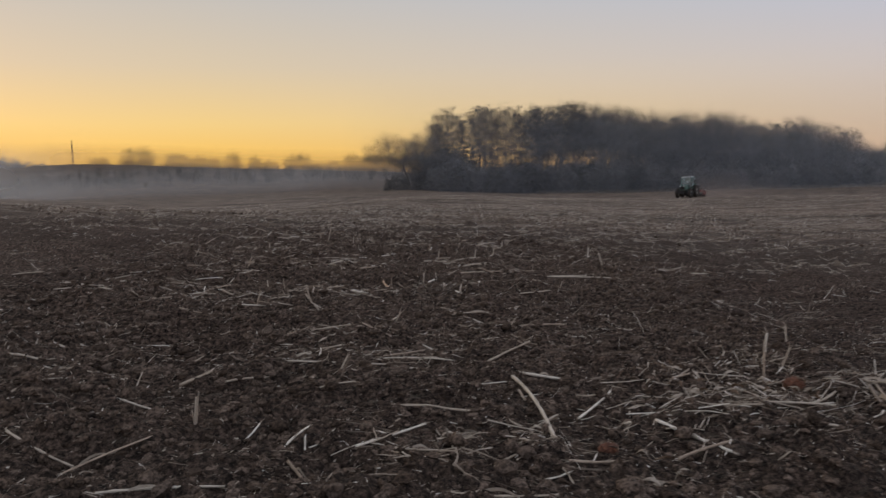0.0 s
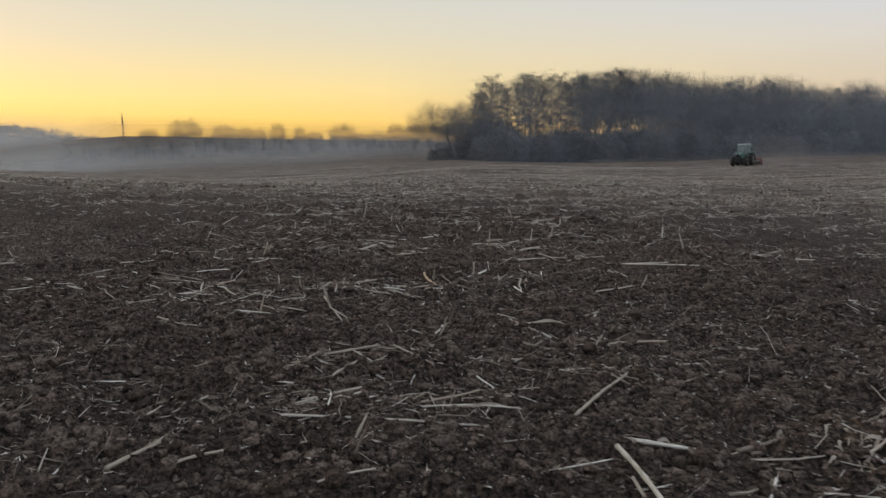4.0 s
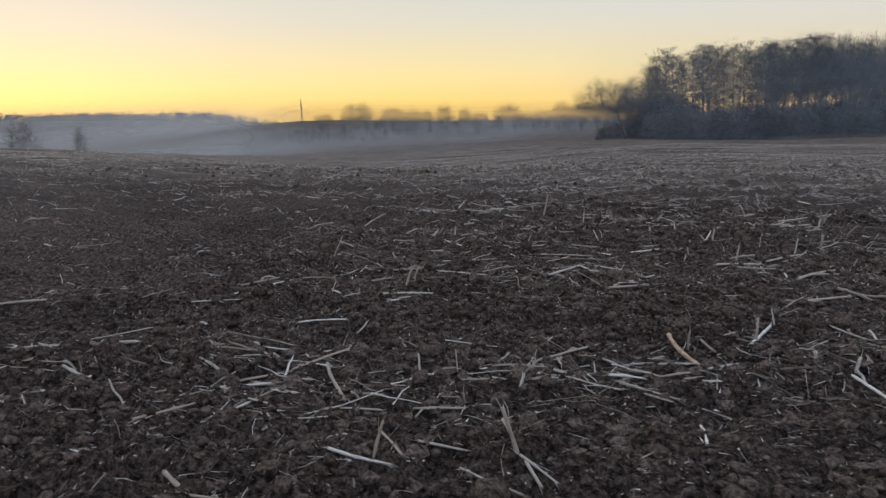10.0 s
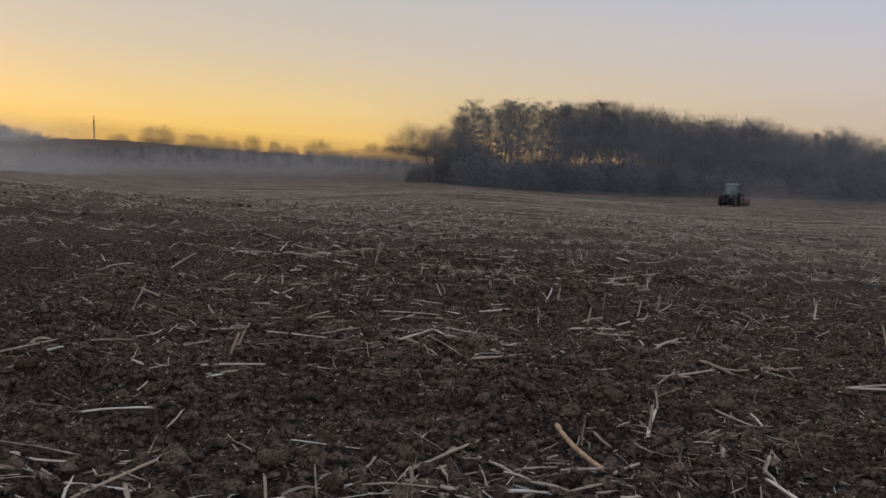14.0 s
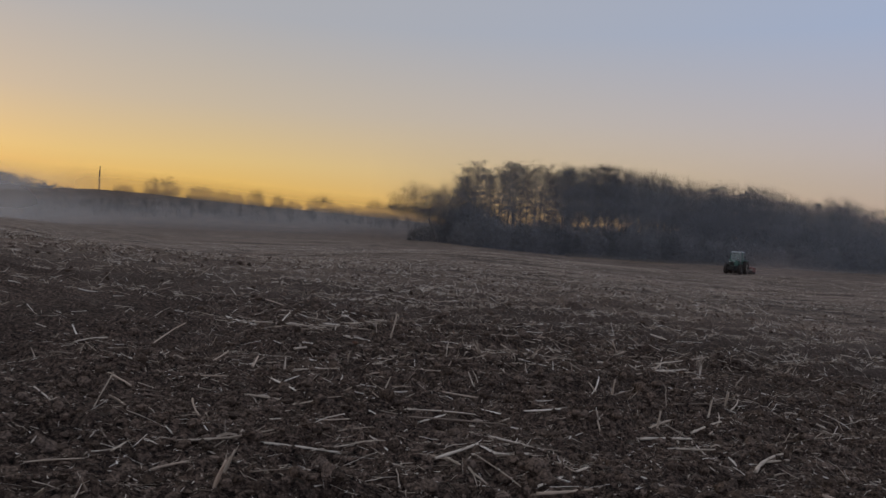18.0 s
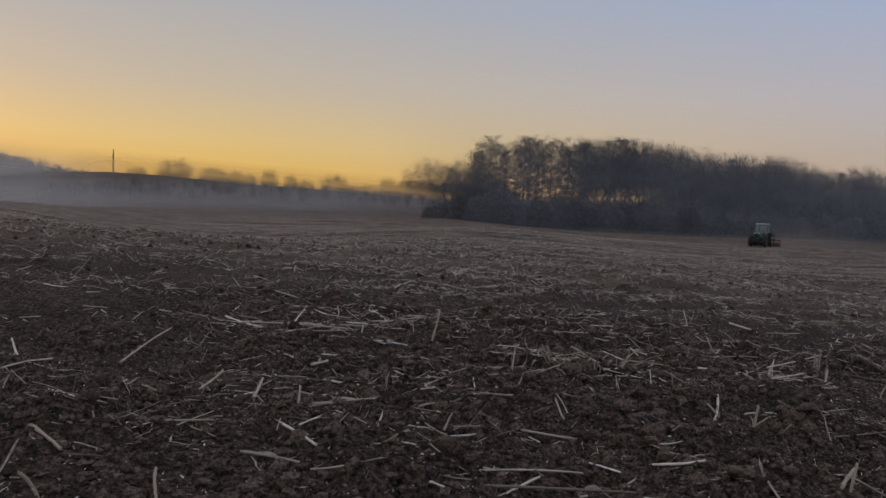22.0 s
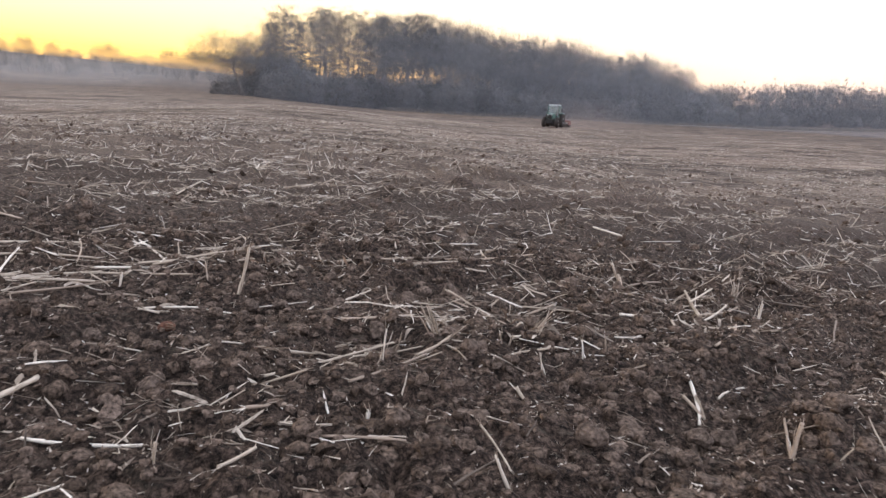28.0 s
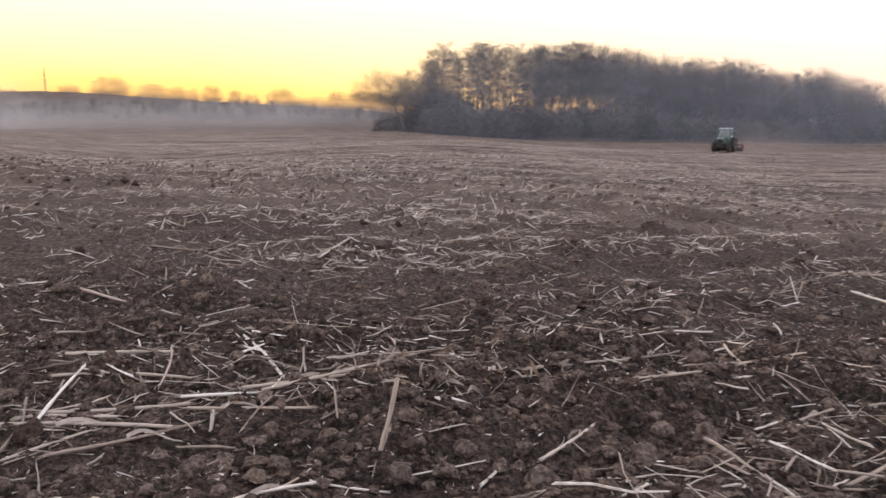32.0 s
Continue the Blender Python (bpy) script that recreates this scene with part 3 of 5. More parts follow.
LEANERS = [
    tree_kind(*grown("leaner", 71 + k, 13.0, 6.8, 0.42, 1000, 22, 0.65, 0.026, girth=0.34, lean=lean, lumpy=0.10, flat_base=0.30), "tree", "leaning bare tree with spreading crown at the wood's corner")
    for k, lean in enumerate((-0.30, -0.08))
]
DOMES = [
    tree_kind(*grown("dome", 80 + k, 10.0, 10.0, 0.0, 420, 16, 1.2, 0.11, girth=0.4, lumpy=0.04, flat_base=0.2), "tree", "distant bare round-crowned tree in evening mist", group="distant tree line")
    for k in range(3)
]
BLOCKS = [
    tree_kind(*grown("block", 90 + k, 16.0, 6.2, 0.02, 220, 11, 1.6, 0.18, girth=0.3, lumpy=0.07), "tree", "bare tree in the farther block of wood", group="trees of the far wood")
    for k in range(3)
]
FIR = tree_kind(*tiered("fir", 5, 21.5, 1.5, 46, 3, 40, 0.55), "tree", "dark narrow tree top rising from the wood")


def dome(x, y, tall, wide, k, text=""):
    return DOMES[k % 3](x, y, tall / 10.0, 1.7 * k, wide / 2.0 / tall, text)


def canopy(x):
    """Height of the wood's tree tops above its ground, along the edge."""
    return float(np.interp(x, [-12, -4, 10, 24, 30, 38, 50, 62, 74, 80, 88, 97, 104, 110, 117, 124, 132], [18, 23.2, 24, 25.0, 26.4, 24.9, 23.7, 22.9, 22.6, 20.8, 19.0, 20.3, 18.6, 16.0, 12.4, 9, 8]))


def edge(x):
    """Where the wood's front edge lies, y for x."""
    return float(np.interp(x, [-20, 0, 60, 100, 140, 200], [212, 208, 205, 205, 215, 245]))


def build_wood():
    rng = random.Random(5)
    # the alder groups at the open end: place along the edge, height, breadth
    for px, tall, wide in (
        (-8.0, 19.4, 1.0), (-6.2, 21.8, 1.1), (-4.0, 23.3, 1.25), (-1.6, 22.2, 1.1), (0.4, 20.6, 0.8), (3.4, 22.6, 1.1), (5.2, 24.0, 1.25), (6.8, 23.6, 1.1), (8.6, 24.0, 1.2), (10.2, 22.4, 0.9), (12.9, 23.6, 1.0), (14.8, 24.0, 1.1),
        (17.2, 22.6, 1.0), (19.8, 23.4, 1.2), (22.0, 23.2, 1.1),
    ):
        ALDERS[rng.randrange(4)](px, edge(px) + 5 + rng.uniform(-2.5, 2.5), tall / 21.5, rng.uniform(0, 6.28), wide)
        bx = px + rng.uniform(-0.5, 0.5)
        ALDERS[rng.randrange(4)](bx, edge(bx) + 15 + rng.uniform(-3, 3), tall * rng.uniform(0.93, 1.0) / 21.5, rng.uniform(0, 6.28), wide * rng.uniform(0.8, 1.0))
    x = 24.2
    while x < 121:
        for row in range(4):
            px = x + rng.uniform(-1.5, 1.5)
            top = canopy(px) * (rng.uniform(0.84, 0.95) if row == 0 else rng.uniform(0.94, 1.04))
            if row == 1 and px < 36:
                ALDERS[rng.randrange(4)](px, edge(px) + 12 + rng.uniform(-3, 3), top / 21.5, rng.uniform(0, 6.28), rng.uniform(1.0, 1.25))
            elif (24 < px < 52 or 68 < px < 77) and rng.random() < 0.4:
                TALLS[rng.randrange(2)](px, edge(px) + 5 + row * 7 + rng.uniform(-3, 3), top / 18, rng.uniform(0, 6.28), rng.uniform(0.85, 1.1))
            else:
                BROADS[rng.randrange(4)](px, edge(px) + 5 + row * 7 + rng.uniform(-3, 3), top / 18, rng.uniform(0, 6.28), rng.uniform(0.85, 1.15))
        x += 4.2
    FIR(61.5, 217, 1.02, 0.3, 1.0)
    FIR(89.5, 216, 0.88, 1.3, 1.0)
    # undergrowth: a low front and a taller thicket behind it
    x = -20.5
    while x < 126:
        px = x + rng.uniform(-0.6, 0.6)
        low = np.interp(px, [-21, -17, -9, 0, 110, 126], [0.45, 0.62, 0.9, 0.95, 0.85, 0.6])
        SHRUBS[rng.randrange(3)](px, edge(px) + rng.uniform(-1.2, 1.2), low * rng.uniform(0.85, 1.1), rng.uniform(0, 6.28), rng.uniform(1.2, 1.5))
        if px > -11.5:
            high = np.interp(px, [-12, -8, -5, -1, 6, 14, 26, 31, 34, 47, 51, 66, 69, 76, 80, 100, 118, 126], [1.0, 1.5, 1.6, 1.3, 1.2, 1.25, 1.3, 1.35, 1.3, 1.3, 1.4, 1.4, 1.3, 1.3, 1.4, 1.45, 1.2, 0.8])
            for row in range(2):
                SHRUBS[rng.randrange(3)](px + 1.4 * row, edge(px) + 5 + 5 * row + rng.uniform(-1.5, 1.5), high * rng.uniform(0.86, 1.08), rng.uniform(0, 6.28), rng.uniform(0.95, 1.2))
        x += 3.3
    LEANERS[0](-13.6, 210, 1.25, 0.15, 1.05)
    for px, py, k, s, w in ((-13.6, 217, 1, 1.12, 0.9), (-10.5, 215, 1, 1.30, 0.75), (-9.0, 219, 0, 1.35, 0.7)):
        LEANERS[k](px, py, s, px, w, "spreading bare tree beside the wood's corner")
    # the second block of wood, farther off
    x = 150.0
    while x < 420:
        for row in range(2):
            px = x + rng.uniform(-2.5, 2.5)
            top = float(np.interp(px, [150, 160, 166, 172, 180, 197, 212, 226, 260, 420], [10.5, 12, 15, 16.6, 14.2, 17.2, 16.4, 14.6, 14.5, 15]))
            BLOCKS[rng.randrange(3)](px, 285 + row * 11 - 0.25 * (px - 150) + rng.uniform(-4, 4), top / 16 * rng.uniform(0.86, 1.03), rng.uniform(0, 6.28), rng.uniform(0.95, 1.3))
        x += 5.0
    x = 122.0
    while x < 420:
        SHRUBS[rng.randrange(3)](x, np.interp(x, [122, 180, 420], [216, 252, 210]) + rng.uniform(-4, 4), rng.uniform(0.4, 0.7), x, 1.7, "low dark thicket shrub beyond the wood's end")
        x += 4.5


build_wood()


def build_far_trees():
    # crowns along the ridge: bearing, height, breadth
    for k, (deg, tall, wide) in enumerate(((26.4, 3.5, 12), (23.9, 9.5, 22), (21.2, 7.0, 19), (19.6, 6.5, 10), (18.6, 5.5, 9.5), (17.3, 8.7, 12), (15.7, 7.0, 9.5), (14.6, 4.5, 11), (12.5, 9.0, 19), (11.0, 4.0, 12), (9.9, 5.2, 11), (8.5, 9.5, 14), (7.0, 9.0, 18), (5.4, 8.0, 14), (4.2, 8.0, 12))):
        d = 462.0
        dome(-d * math.sin(radians(deg)), 8 + d * math.cos(radians(deg)), tall + 1.4, wide, k)
    rng = np.random.RandomState(20)
    n = 2200
    deg = np.radians(rng.uniform(3, 27, n))
    d = rng.uniform(450, 458, n)
    x, y = -d * np.sin(deg), 8 + d * np.cos(deg)
    top = 0.6 + 0.9 * vnoise(deg * 160, deg * 0, 41) + 0.5 * vnoise(deg * 700, deg * 0, 42)
    base = np.stack([x, y, land(x, y) + np.clip(top, 0.2, 4) * rng.uniform(0, 1, n)], -1)
    hedge = Soup()
    hedge.slivers(base, base + rng.normal(0, 0.3, (n, 3)) + np.array([0, 0, 0.6]), np.full(n, 0.09), rng)
    tagged(hung("hedge", hedge.mesh("hedge", TWIG)), "distant low leafless hedge along the misty ridge", "hedge", kind="stuff")
    BLOCKS[0](-146, 144, 0.86, 0.4, 0.75, "lone round bare tree beyond the field's crest in mist")
    BLOCKS[1](-138, 153, 0.66, 1.4, 0.42, "small bare tree beyond the field's crest in mist")
    # thin stems standing on the slope below the ridge
    rng = np.random.RandomState(21)
    belt = Soup()
    for k in range(520):
        deg, d = radians(rng.uniform(3, 33)), rng.uniform(305, 362)
        x, y = -d * math.sin(deg), 8 + d * math.cos(deg)
        z, h = float(land(x, y)), rng.uniform(1.6, 4.6)
        belt.tube([(x, y, z - 0.5), (x + rng.normal(0, 0.3), y, z + h)], [0.11, 0.05], 4)
        n = 40
        base = np.stack([x + rng.normal(0, 0.8, n), y + rng.normal(0, 0.8, n), z + h * rng.uniform(0.05, 0.95, n)], -1)
        belt.slivers(base, base + rng.normal(0, 0.4, (n, 3)) + np.array([0, 0, 1.0]), np.full(n, 0.08), rng)
    tagged(hung("tree_belt", belt.mesh("tree_belt", TWIG)), "distant belt of thin bare stems in blue mist", "tree belt", kind="stuff")
    ridge = Soup()
    for k in range(1500):
        bearing = radians(rng.uniform(29, 95))
        d = rng.uniform(880, 1040)
        x, y = -d * math.sin(bearing), d * math.cos(bearing)
        z, h, w = float(land(x, y)), rng.uniform(5, 8) + 4 * float(vnoise(np.array(x / 60), np.array(y / 60), 31)) ** 2, rng.uniform(4, 8)
        n = 34
        u = rng.uniform(0, 1, n)
        a = rng.uniform(0, 6.28, n)
        r = w * np.sqrt(np.clip(np.sin(np.pi * np.clip(u * 0.9 + 0.1, 0, 1)), 0.05, 1)) * rng.uniform(0.2, 1, n)
        base = np.stack([x + r * np.cos(a), y + r * np.sin(a), z + h * u], -1)
        ridge.slivers(base, base + rng.normal(0, 1.2, (n, 3)) + np.array([0, 0, 1.5]), np.full(n, 0.9), rng)
        ridge.tube([(x, y, z - 1), (x, y, z + h * 0.9)], [0.3, 0.1], 3, False)
    tagged(hung("far_wood", ridge.mesh("far_wood", TWIG)), "far wood along the hill's crest in evening haze", "wood", kind="stuff")


build_far_trees()


def build_mist():
    """Low banks of evening mist over the hollow: thin veils that scatter the sky's light. Others are added for haze and
    sunset glow.
    """
    # fifth veil: orange translucent sheet that puts sunset glow over the ridge trees
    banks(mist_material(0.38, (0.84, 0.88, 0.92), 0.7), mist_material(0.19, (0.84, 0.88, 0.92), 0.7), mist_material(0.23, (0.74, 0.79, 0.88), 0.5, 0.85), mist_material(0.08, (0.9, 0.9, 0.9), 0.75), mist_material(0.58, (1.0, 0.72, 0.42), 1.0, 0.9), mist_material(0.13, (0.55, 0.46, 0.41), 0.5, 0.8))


def mist_material(density, tint=(0.78, 0.80, 0.84), through_light=0.5, foot=0.0):
    m, n, l, b = material("mist_haze_veil", 1.0)
    n.remove(b)
    tc, sep = n.new("ShaderNodeTexCoord"), n.new("ShaderNodeSeparateXYZ")
    l.new(tc.outputs["UV"], sep.inputs[0])
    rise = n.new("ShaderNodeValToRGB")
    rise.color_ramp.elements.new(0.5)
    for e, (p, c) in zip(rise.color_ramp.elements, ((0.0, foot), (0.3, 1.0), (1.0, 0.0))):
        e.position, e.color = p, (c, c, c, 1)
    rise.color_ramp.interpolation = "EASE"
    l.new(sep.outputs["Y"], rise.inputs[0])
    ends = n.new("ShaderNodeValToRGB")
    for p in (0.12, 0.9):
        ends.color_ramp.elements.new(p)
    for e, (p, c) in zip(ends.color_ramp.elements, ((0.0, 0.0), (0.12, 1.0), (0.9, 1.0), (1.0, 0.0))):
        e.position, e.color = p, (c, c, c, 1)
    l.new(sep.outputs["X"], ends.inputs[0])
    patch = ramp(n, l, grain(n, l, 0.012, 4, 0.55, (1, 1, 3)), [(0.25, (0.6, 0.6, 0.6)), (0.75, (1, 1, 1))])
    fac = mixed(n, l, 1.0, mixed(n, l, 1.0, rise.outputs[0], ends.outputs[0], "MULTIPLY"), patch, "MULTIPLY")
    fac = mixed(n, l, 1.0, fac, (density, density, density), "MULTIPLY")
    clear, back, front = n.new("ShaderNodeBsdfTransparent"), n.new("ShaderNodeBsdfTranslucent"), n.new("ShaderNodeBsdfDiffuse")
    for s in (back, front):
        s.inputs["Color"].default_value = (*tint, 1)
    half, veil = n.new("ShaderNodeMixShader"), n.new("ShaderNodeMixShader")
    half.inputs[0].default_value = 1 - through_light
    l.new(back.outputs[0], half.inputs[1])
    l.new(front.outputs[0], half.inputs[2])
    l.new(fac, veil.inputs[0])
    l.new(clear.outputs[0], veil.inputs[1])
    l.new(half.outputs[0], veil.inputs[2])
    l.new(veil.outputs[0], n["Material Output"].inputs["Surface"])
    return m


def banks(thick, soft, thin, low, glow, dust):
    # low stands in for glare haze on the left field, thin for wood haze
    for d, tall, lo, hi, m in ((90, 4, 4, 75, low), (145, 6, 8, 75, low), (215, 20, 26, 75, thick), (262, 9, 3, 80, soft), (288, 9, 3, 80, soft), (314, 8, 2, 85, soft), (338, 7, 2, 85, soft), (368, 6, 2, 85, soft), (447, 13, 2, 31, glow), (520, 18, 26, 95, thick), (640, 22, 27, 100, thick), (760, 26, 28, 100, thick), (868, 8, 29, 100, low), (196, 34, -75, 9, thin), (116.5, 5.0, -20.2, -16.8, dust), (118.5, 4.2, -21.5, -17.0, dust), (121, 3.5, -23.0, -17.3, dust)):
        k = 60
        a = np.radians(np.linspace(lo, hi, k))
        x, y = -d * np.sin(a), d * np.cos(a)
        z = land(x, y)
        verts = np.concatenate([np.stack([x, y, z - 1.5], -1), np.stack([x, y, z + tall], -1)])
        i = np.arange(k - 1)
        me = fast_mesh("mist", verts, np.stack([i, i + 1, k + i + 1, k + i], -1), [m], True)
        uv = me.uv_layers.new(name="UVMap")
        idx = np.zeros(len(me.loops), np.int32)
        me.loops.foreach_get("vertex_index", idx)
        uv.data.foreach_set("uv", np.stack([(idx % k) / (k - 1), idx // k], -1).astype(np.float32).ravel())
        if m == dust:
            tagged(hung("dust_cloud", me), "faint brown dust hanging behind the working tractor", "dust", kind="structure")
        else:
            tagged(hung("mist_haze_bank", me), "thin veil standing in for evening mist, haze and sunset glow", "mist", kind="structure")


build_mist()


def build_mast():
    e = new("radio_mast")
    x, y = -474, 906
    e.location = (x, y, 8.0)
    s = Soup()
    for ax, ay in ((-0.5, -0.4), (0.5, -0.4), (0, 0.5)):
        s.tube([(ax, ay, -1), (ax, ay, 50)], [0.5, 0.4], 5)
    for k in range(25):
        z = 2 * k
        for a, b in (((-0.5, -0.4), (0.5, -0.4)), ((0.5, -0.4), (0, 0.5)), ((0, 0.5), (-0.5, -0.4))):
            s.tube([(a[0], a[1], z), (b[0], b[1], z + 2)], [0.2, 0.2], 3)
    hung("lattice", s.mesh("mast_lattice", MASTSTEEL), e)
    s = Soup()
    s.tube([(0, 0, 49), (0, 0, 56)], [0.5, 0.4], 6)
    hung("antenna", s.mesh("mast_antenna", MASTSTEEL), e)
    tagged(e, "thin steel lattice radio mast on the far hill", "mast")


build_mast()

# ---- straw ----



# ---- stalks lying where they fell: foot x, y, length, heading, rise, radius ----
STALK_TALLY = [0]


def stalk(x, y, length, heading, rise, radius, tan=False):
    """One broken maize stalk: a noded, slightly bent stem with a splintered end and, on long ones, a torn leaf sheath."""
    STALK_TALLY[0] += 1
    rng = np.random.RandomState(STALK_TALLY[0])
    s = Soup()
    k = max(7, int(length / 0.035))
    u = np.linspace(0, 1, k)
    radius *= 0.62
    bend, sag = rng.normal(0, 0.025), rng.normal(0, 0.010)
    kink, swerve = rng.uniform(0.3, 0.8), rng.normal(0, 0.05)
    pts = np.stack([u * length, bend * length * 4 * u * (1 - u) + swerve * length * np.clip(u - kink, 0, 1), sag * length * 4 * u * (1 - u)], -1)
    node = 0.16
    near_node = np.exp(-(((u * length / node) % 1 - 0.5) / 0.09) ** 2)
    rad = radius * (1 - 0.18 * u) * (1 + 0.22 * near_node) * (1 + 0.09 * rng.normal(size=k))
    s.tube(pts, rad, 8)
    frays = []
    for tip, back in ((pts[-1], -1), (pts[0], 1)):
        f = Soup()
        for _ in range(rng.randint(2, 4)):
            a = rng.uniform(0, 6.28)
            c = tip + np.array([back * 0.012, math.cos(a) * radius * 0.7, math.sin(a) * radius * 0.7])
            reach = rng.uniform(0.01, 0.07)
            f.tube([c, c + np.array([-back * reach, rng.normal(0, 0.2) * reach, rng.normal(0, 0.2) * reach])], [radius * 0.32, radius * 0.05], 4)
        frays.append(("frayed_end", f))
    for _ in range(rng.randint(0, 3)):
        a, q = rng.uniform(0, 6.28), rng.randint(1, k - 1)
        c = pts[q] + np.array([0, math.cos(a) * radius * 0.9, abs(math.sin(a)) * radius * 0.9])
        reach = rng.uniform(0.03, 0.12)
        f = Soup()
        f.tube([c, c + np.array([reach * 0.6, math.cos(a) * reach * 0.1, 0.01]), c + np.array([reach, math.cos(a) * reach * 0.5, rng.uniform(-0.01, 0.03)])], [radius * 0.22, radius * 0.16, radius * 0.04], 4)
        frays.append(("fibre", f))
    e = new("maize_stalk")
    h = radians(heading)
    far = (x + length * math.cos(h), y + length * math.sin(h))
    hold = 0.35 if length > 0.45 and not rise else 1.0
    z0 = float(land(x, y) + hold * relief(x, y)) + radius * 0.5
    if rise:
        pitch, z0 = radians(rise), z0 - 0.03
    else:
        z1 = float(land(*far) + hold * relief(*far)) + radius * 0.5
        f = np.linspace(0.08, 0.92, 9)
        over = soil(x + (far[0] - x) * f, y + (far[1] - y) * f) + radius * 0.2 - (z0 + (z1 - z0) * f)
        lift = 0.7 * max(0.0, float(over.max()))
        z0, z1 = z0 + lift, z1 + lift
        pitch = math.asin(max(-0.9, min(0.9, (z1 - z0) / length)))
    e.matrix_basis = pose(x, y, z0, 0, -math.degrees(pitch), heading)
    hung("stem", s.mesh("stalk_stem", TANSTALK if tan else STALK, True), e)
    for kind, f in frays:
        hung(kind, f.mesh("stalk_" + kind, TANSTALK if tan else STALK, True), e)
    if length > 0.35 and rng.uniform() < 0.4:
        leaf = Soup()
        n = 9
        w = np.linspace(0, 1, n)
        at = rng.uniform(0.2, 0.7) * length
        lw = radius * rng.uniform(0.8, 1.4) * (1 - 0.8 * w)
        curl = rng.uniform(-1, 1)
        run = rng.uniform(0.12, 0.3)
        mid = np.stack([at + w * run, radius * 1.1 + curl * 0.10 * w**2, 0.4 * radius + 0.02 * np.sin(w * 5) - 0.01 * w], -1)
        v = np.concatenate([mid + np.array([0, 0, 1.0]) * lw[:, None], mid - np.array([0, 0.6, 0.8]) * lw[:, None]])
        v = np.concatenate([v, v + np.array([0, 0.0015, 0.001])])
        i = np.arange(n - 1)
        q = np.concatenate([np.stack([i, i + 1, n + i + 1, n + i], -1), np.stack([3 * n + i, 3 * n + i + 1, 2 * n + i + 1, 2 * n + i], -1)])
        leaf.add(v, q)
        hung("leaf_sheath", leaf.mesh("stalk_sheath", HUSK, True), e, "torn dry tan leaf sheath")
    how = "upright stub of a bleached maize stalk stuck in soil" if rise > 25 else ("long bleached maize stalk lying on tilled soil" if length > 0.5 else "short broken maize stalk lying on tilled soil")
    tagged(e, how, "stalk", "maize stalks on the field")


stalk(1.35, 4.37, 0.47, 36, 0, 0.015)
stalk(2.97, 6.13, 0.43, -11, 0, 0.015)
stalk(2.54, 6.22, 0.27, -22, 90, 0.015)
stalk(3.4, 6.3, 0.68, -110, 0, 0.017)
stalk(3.73, 6.82, 0.17, 151, 85, 0.012)
stalk(-1.51, 8.51, 0.4, -56, 0, 0.012)
stalk(-4.23, 8.62, 0.62, 31, 0, 0.017)
stalk(-0.88, 9.59, 0.18, 32, 0, 0.011)
stalk(0.11, 10.03, 0.64, -77, 0, 0.013)
stalk(-2.95, 11.33, 0.42, 99, 0, 0.013)
stalk(-3.3, 11.35, 0.19, 50, 0, 0.012)
stalk(-1.32, 11.82, 0.45, 46, 0, 0.013)
stalk(-1.91, 12.11, 0.31, 33, 0, 0.016)
stalk(1.54, 12.23, 1.25, 24, 0, 0.015)
stalk(1.55, 12.25, 1.13, 11, 0, 0.019)
stalk(-2.08, 12.46, 0.23, 11, 0, 0.012)
stalk(3.63, 13.6, 0.85, -38, 0, 0.015)
stalk(-0.3, 13.66, 0.66, 58, 0, 0.017)
stalk(-0.69, 13.67, 0.11, 157, 73, 0.011)
stalk(3.56, 13.79, 0.9, -33, 0, 0.015)
stalk(2.71, 13.83, 0.3, 170, 75, 0.016)
stalk(-2.66, 14.36, 0.2, 58, 0, 0.011)
stalk(-0.33, 15.34, 0.29, 32, 0, 0.013)
stalk(-0.42, 15.48, 0.38, -108, 0, 0.015)
stalk(-4.14, 16.81, 0.42, 88, 0, 0.012)
stalk(-4.89, 17.06, 0.48, -27, 0, 0.013)
stalk(-4.28, 17.35, 0.58, 17, 0, 0.018)
stalk(-4.56, 17.81, 0.14, 47, 0, 0.011)
stalk(-4.89, 18.77, 0.32, -9, 0, 0.017)
stalk(-4.52, 20.02, 1.12, 89, 0, 0.018)
stalk(-5.05, 20.37, 0.45, -10, 0, 0.014)
stalk(-3.62, 20.47, 1.09, 83, 0, 0.017)
stalk(-2.06, 15.81, 0.22, 55, 0, 0.014)
stalk(-2.16, 16.13, 0.48, 25, 0, 0.014)
stalk(-1.71, 16.25, 0.42, 39, 0, 0.014)
stalk(-2.49, 16.42, 0.12, -58, 0, 0.012)
stalk(-1.51, 17.67, 0.45, 22, 0, 0.012)
stalk(-0.82, 17.44, 0.51, 35, 0, 0.012)
stalk(-1.06, 16.21, 0.12, -83, 0, 0.008)
stalk(-3.41, 17.19, 0.80, 28, 0, 0.014)
stalk(-3.94, 15.87, 0.15, 61, 0, 0.015)
stalk(-3.90, 16.13, 0.17, 26, 0, 0.011)
stalk(-3.60, 16.16, 0.07, -21, 0, 0.016)
stalk(-1.51, 9.43, 0.20, 23, 0, 0.018)
stalk(-0.91, 9.83, 0.21, 20, 0, 0.011)
stalk(-1.16, 9.51, 0.28, 32, 0, 0.012)
stalk(-2.17, 13.16, 0.74, 12, 0, 0.012)
stalk(0.21, 13.80, 1.00, 68, 0, 0.011)
stalk(0.75, 14.92, 1.02, 68, 0, 0.011)
stalk(-4.17, 10.44, 0.87, 79, 0, 0.012)
stalk(-4.66, 12.57, 0.41, -37, 0, 0.009)
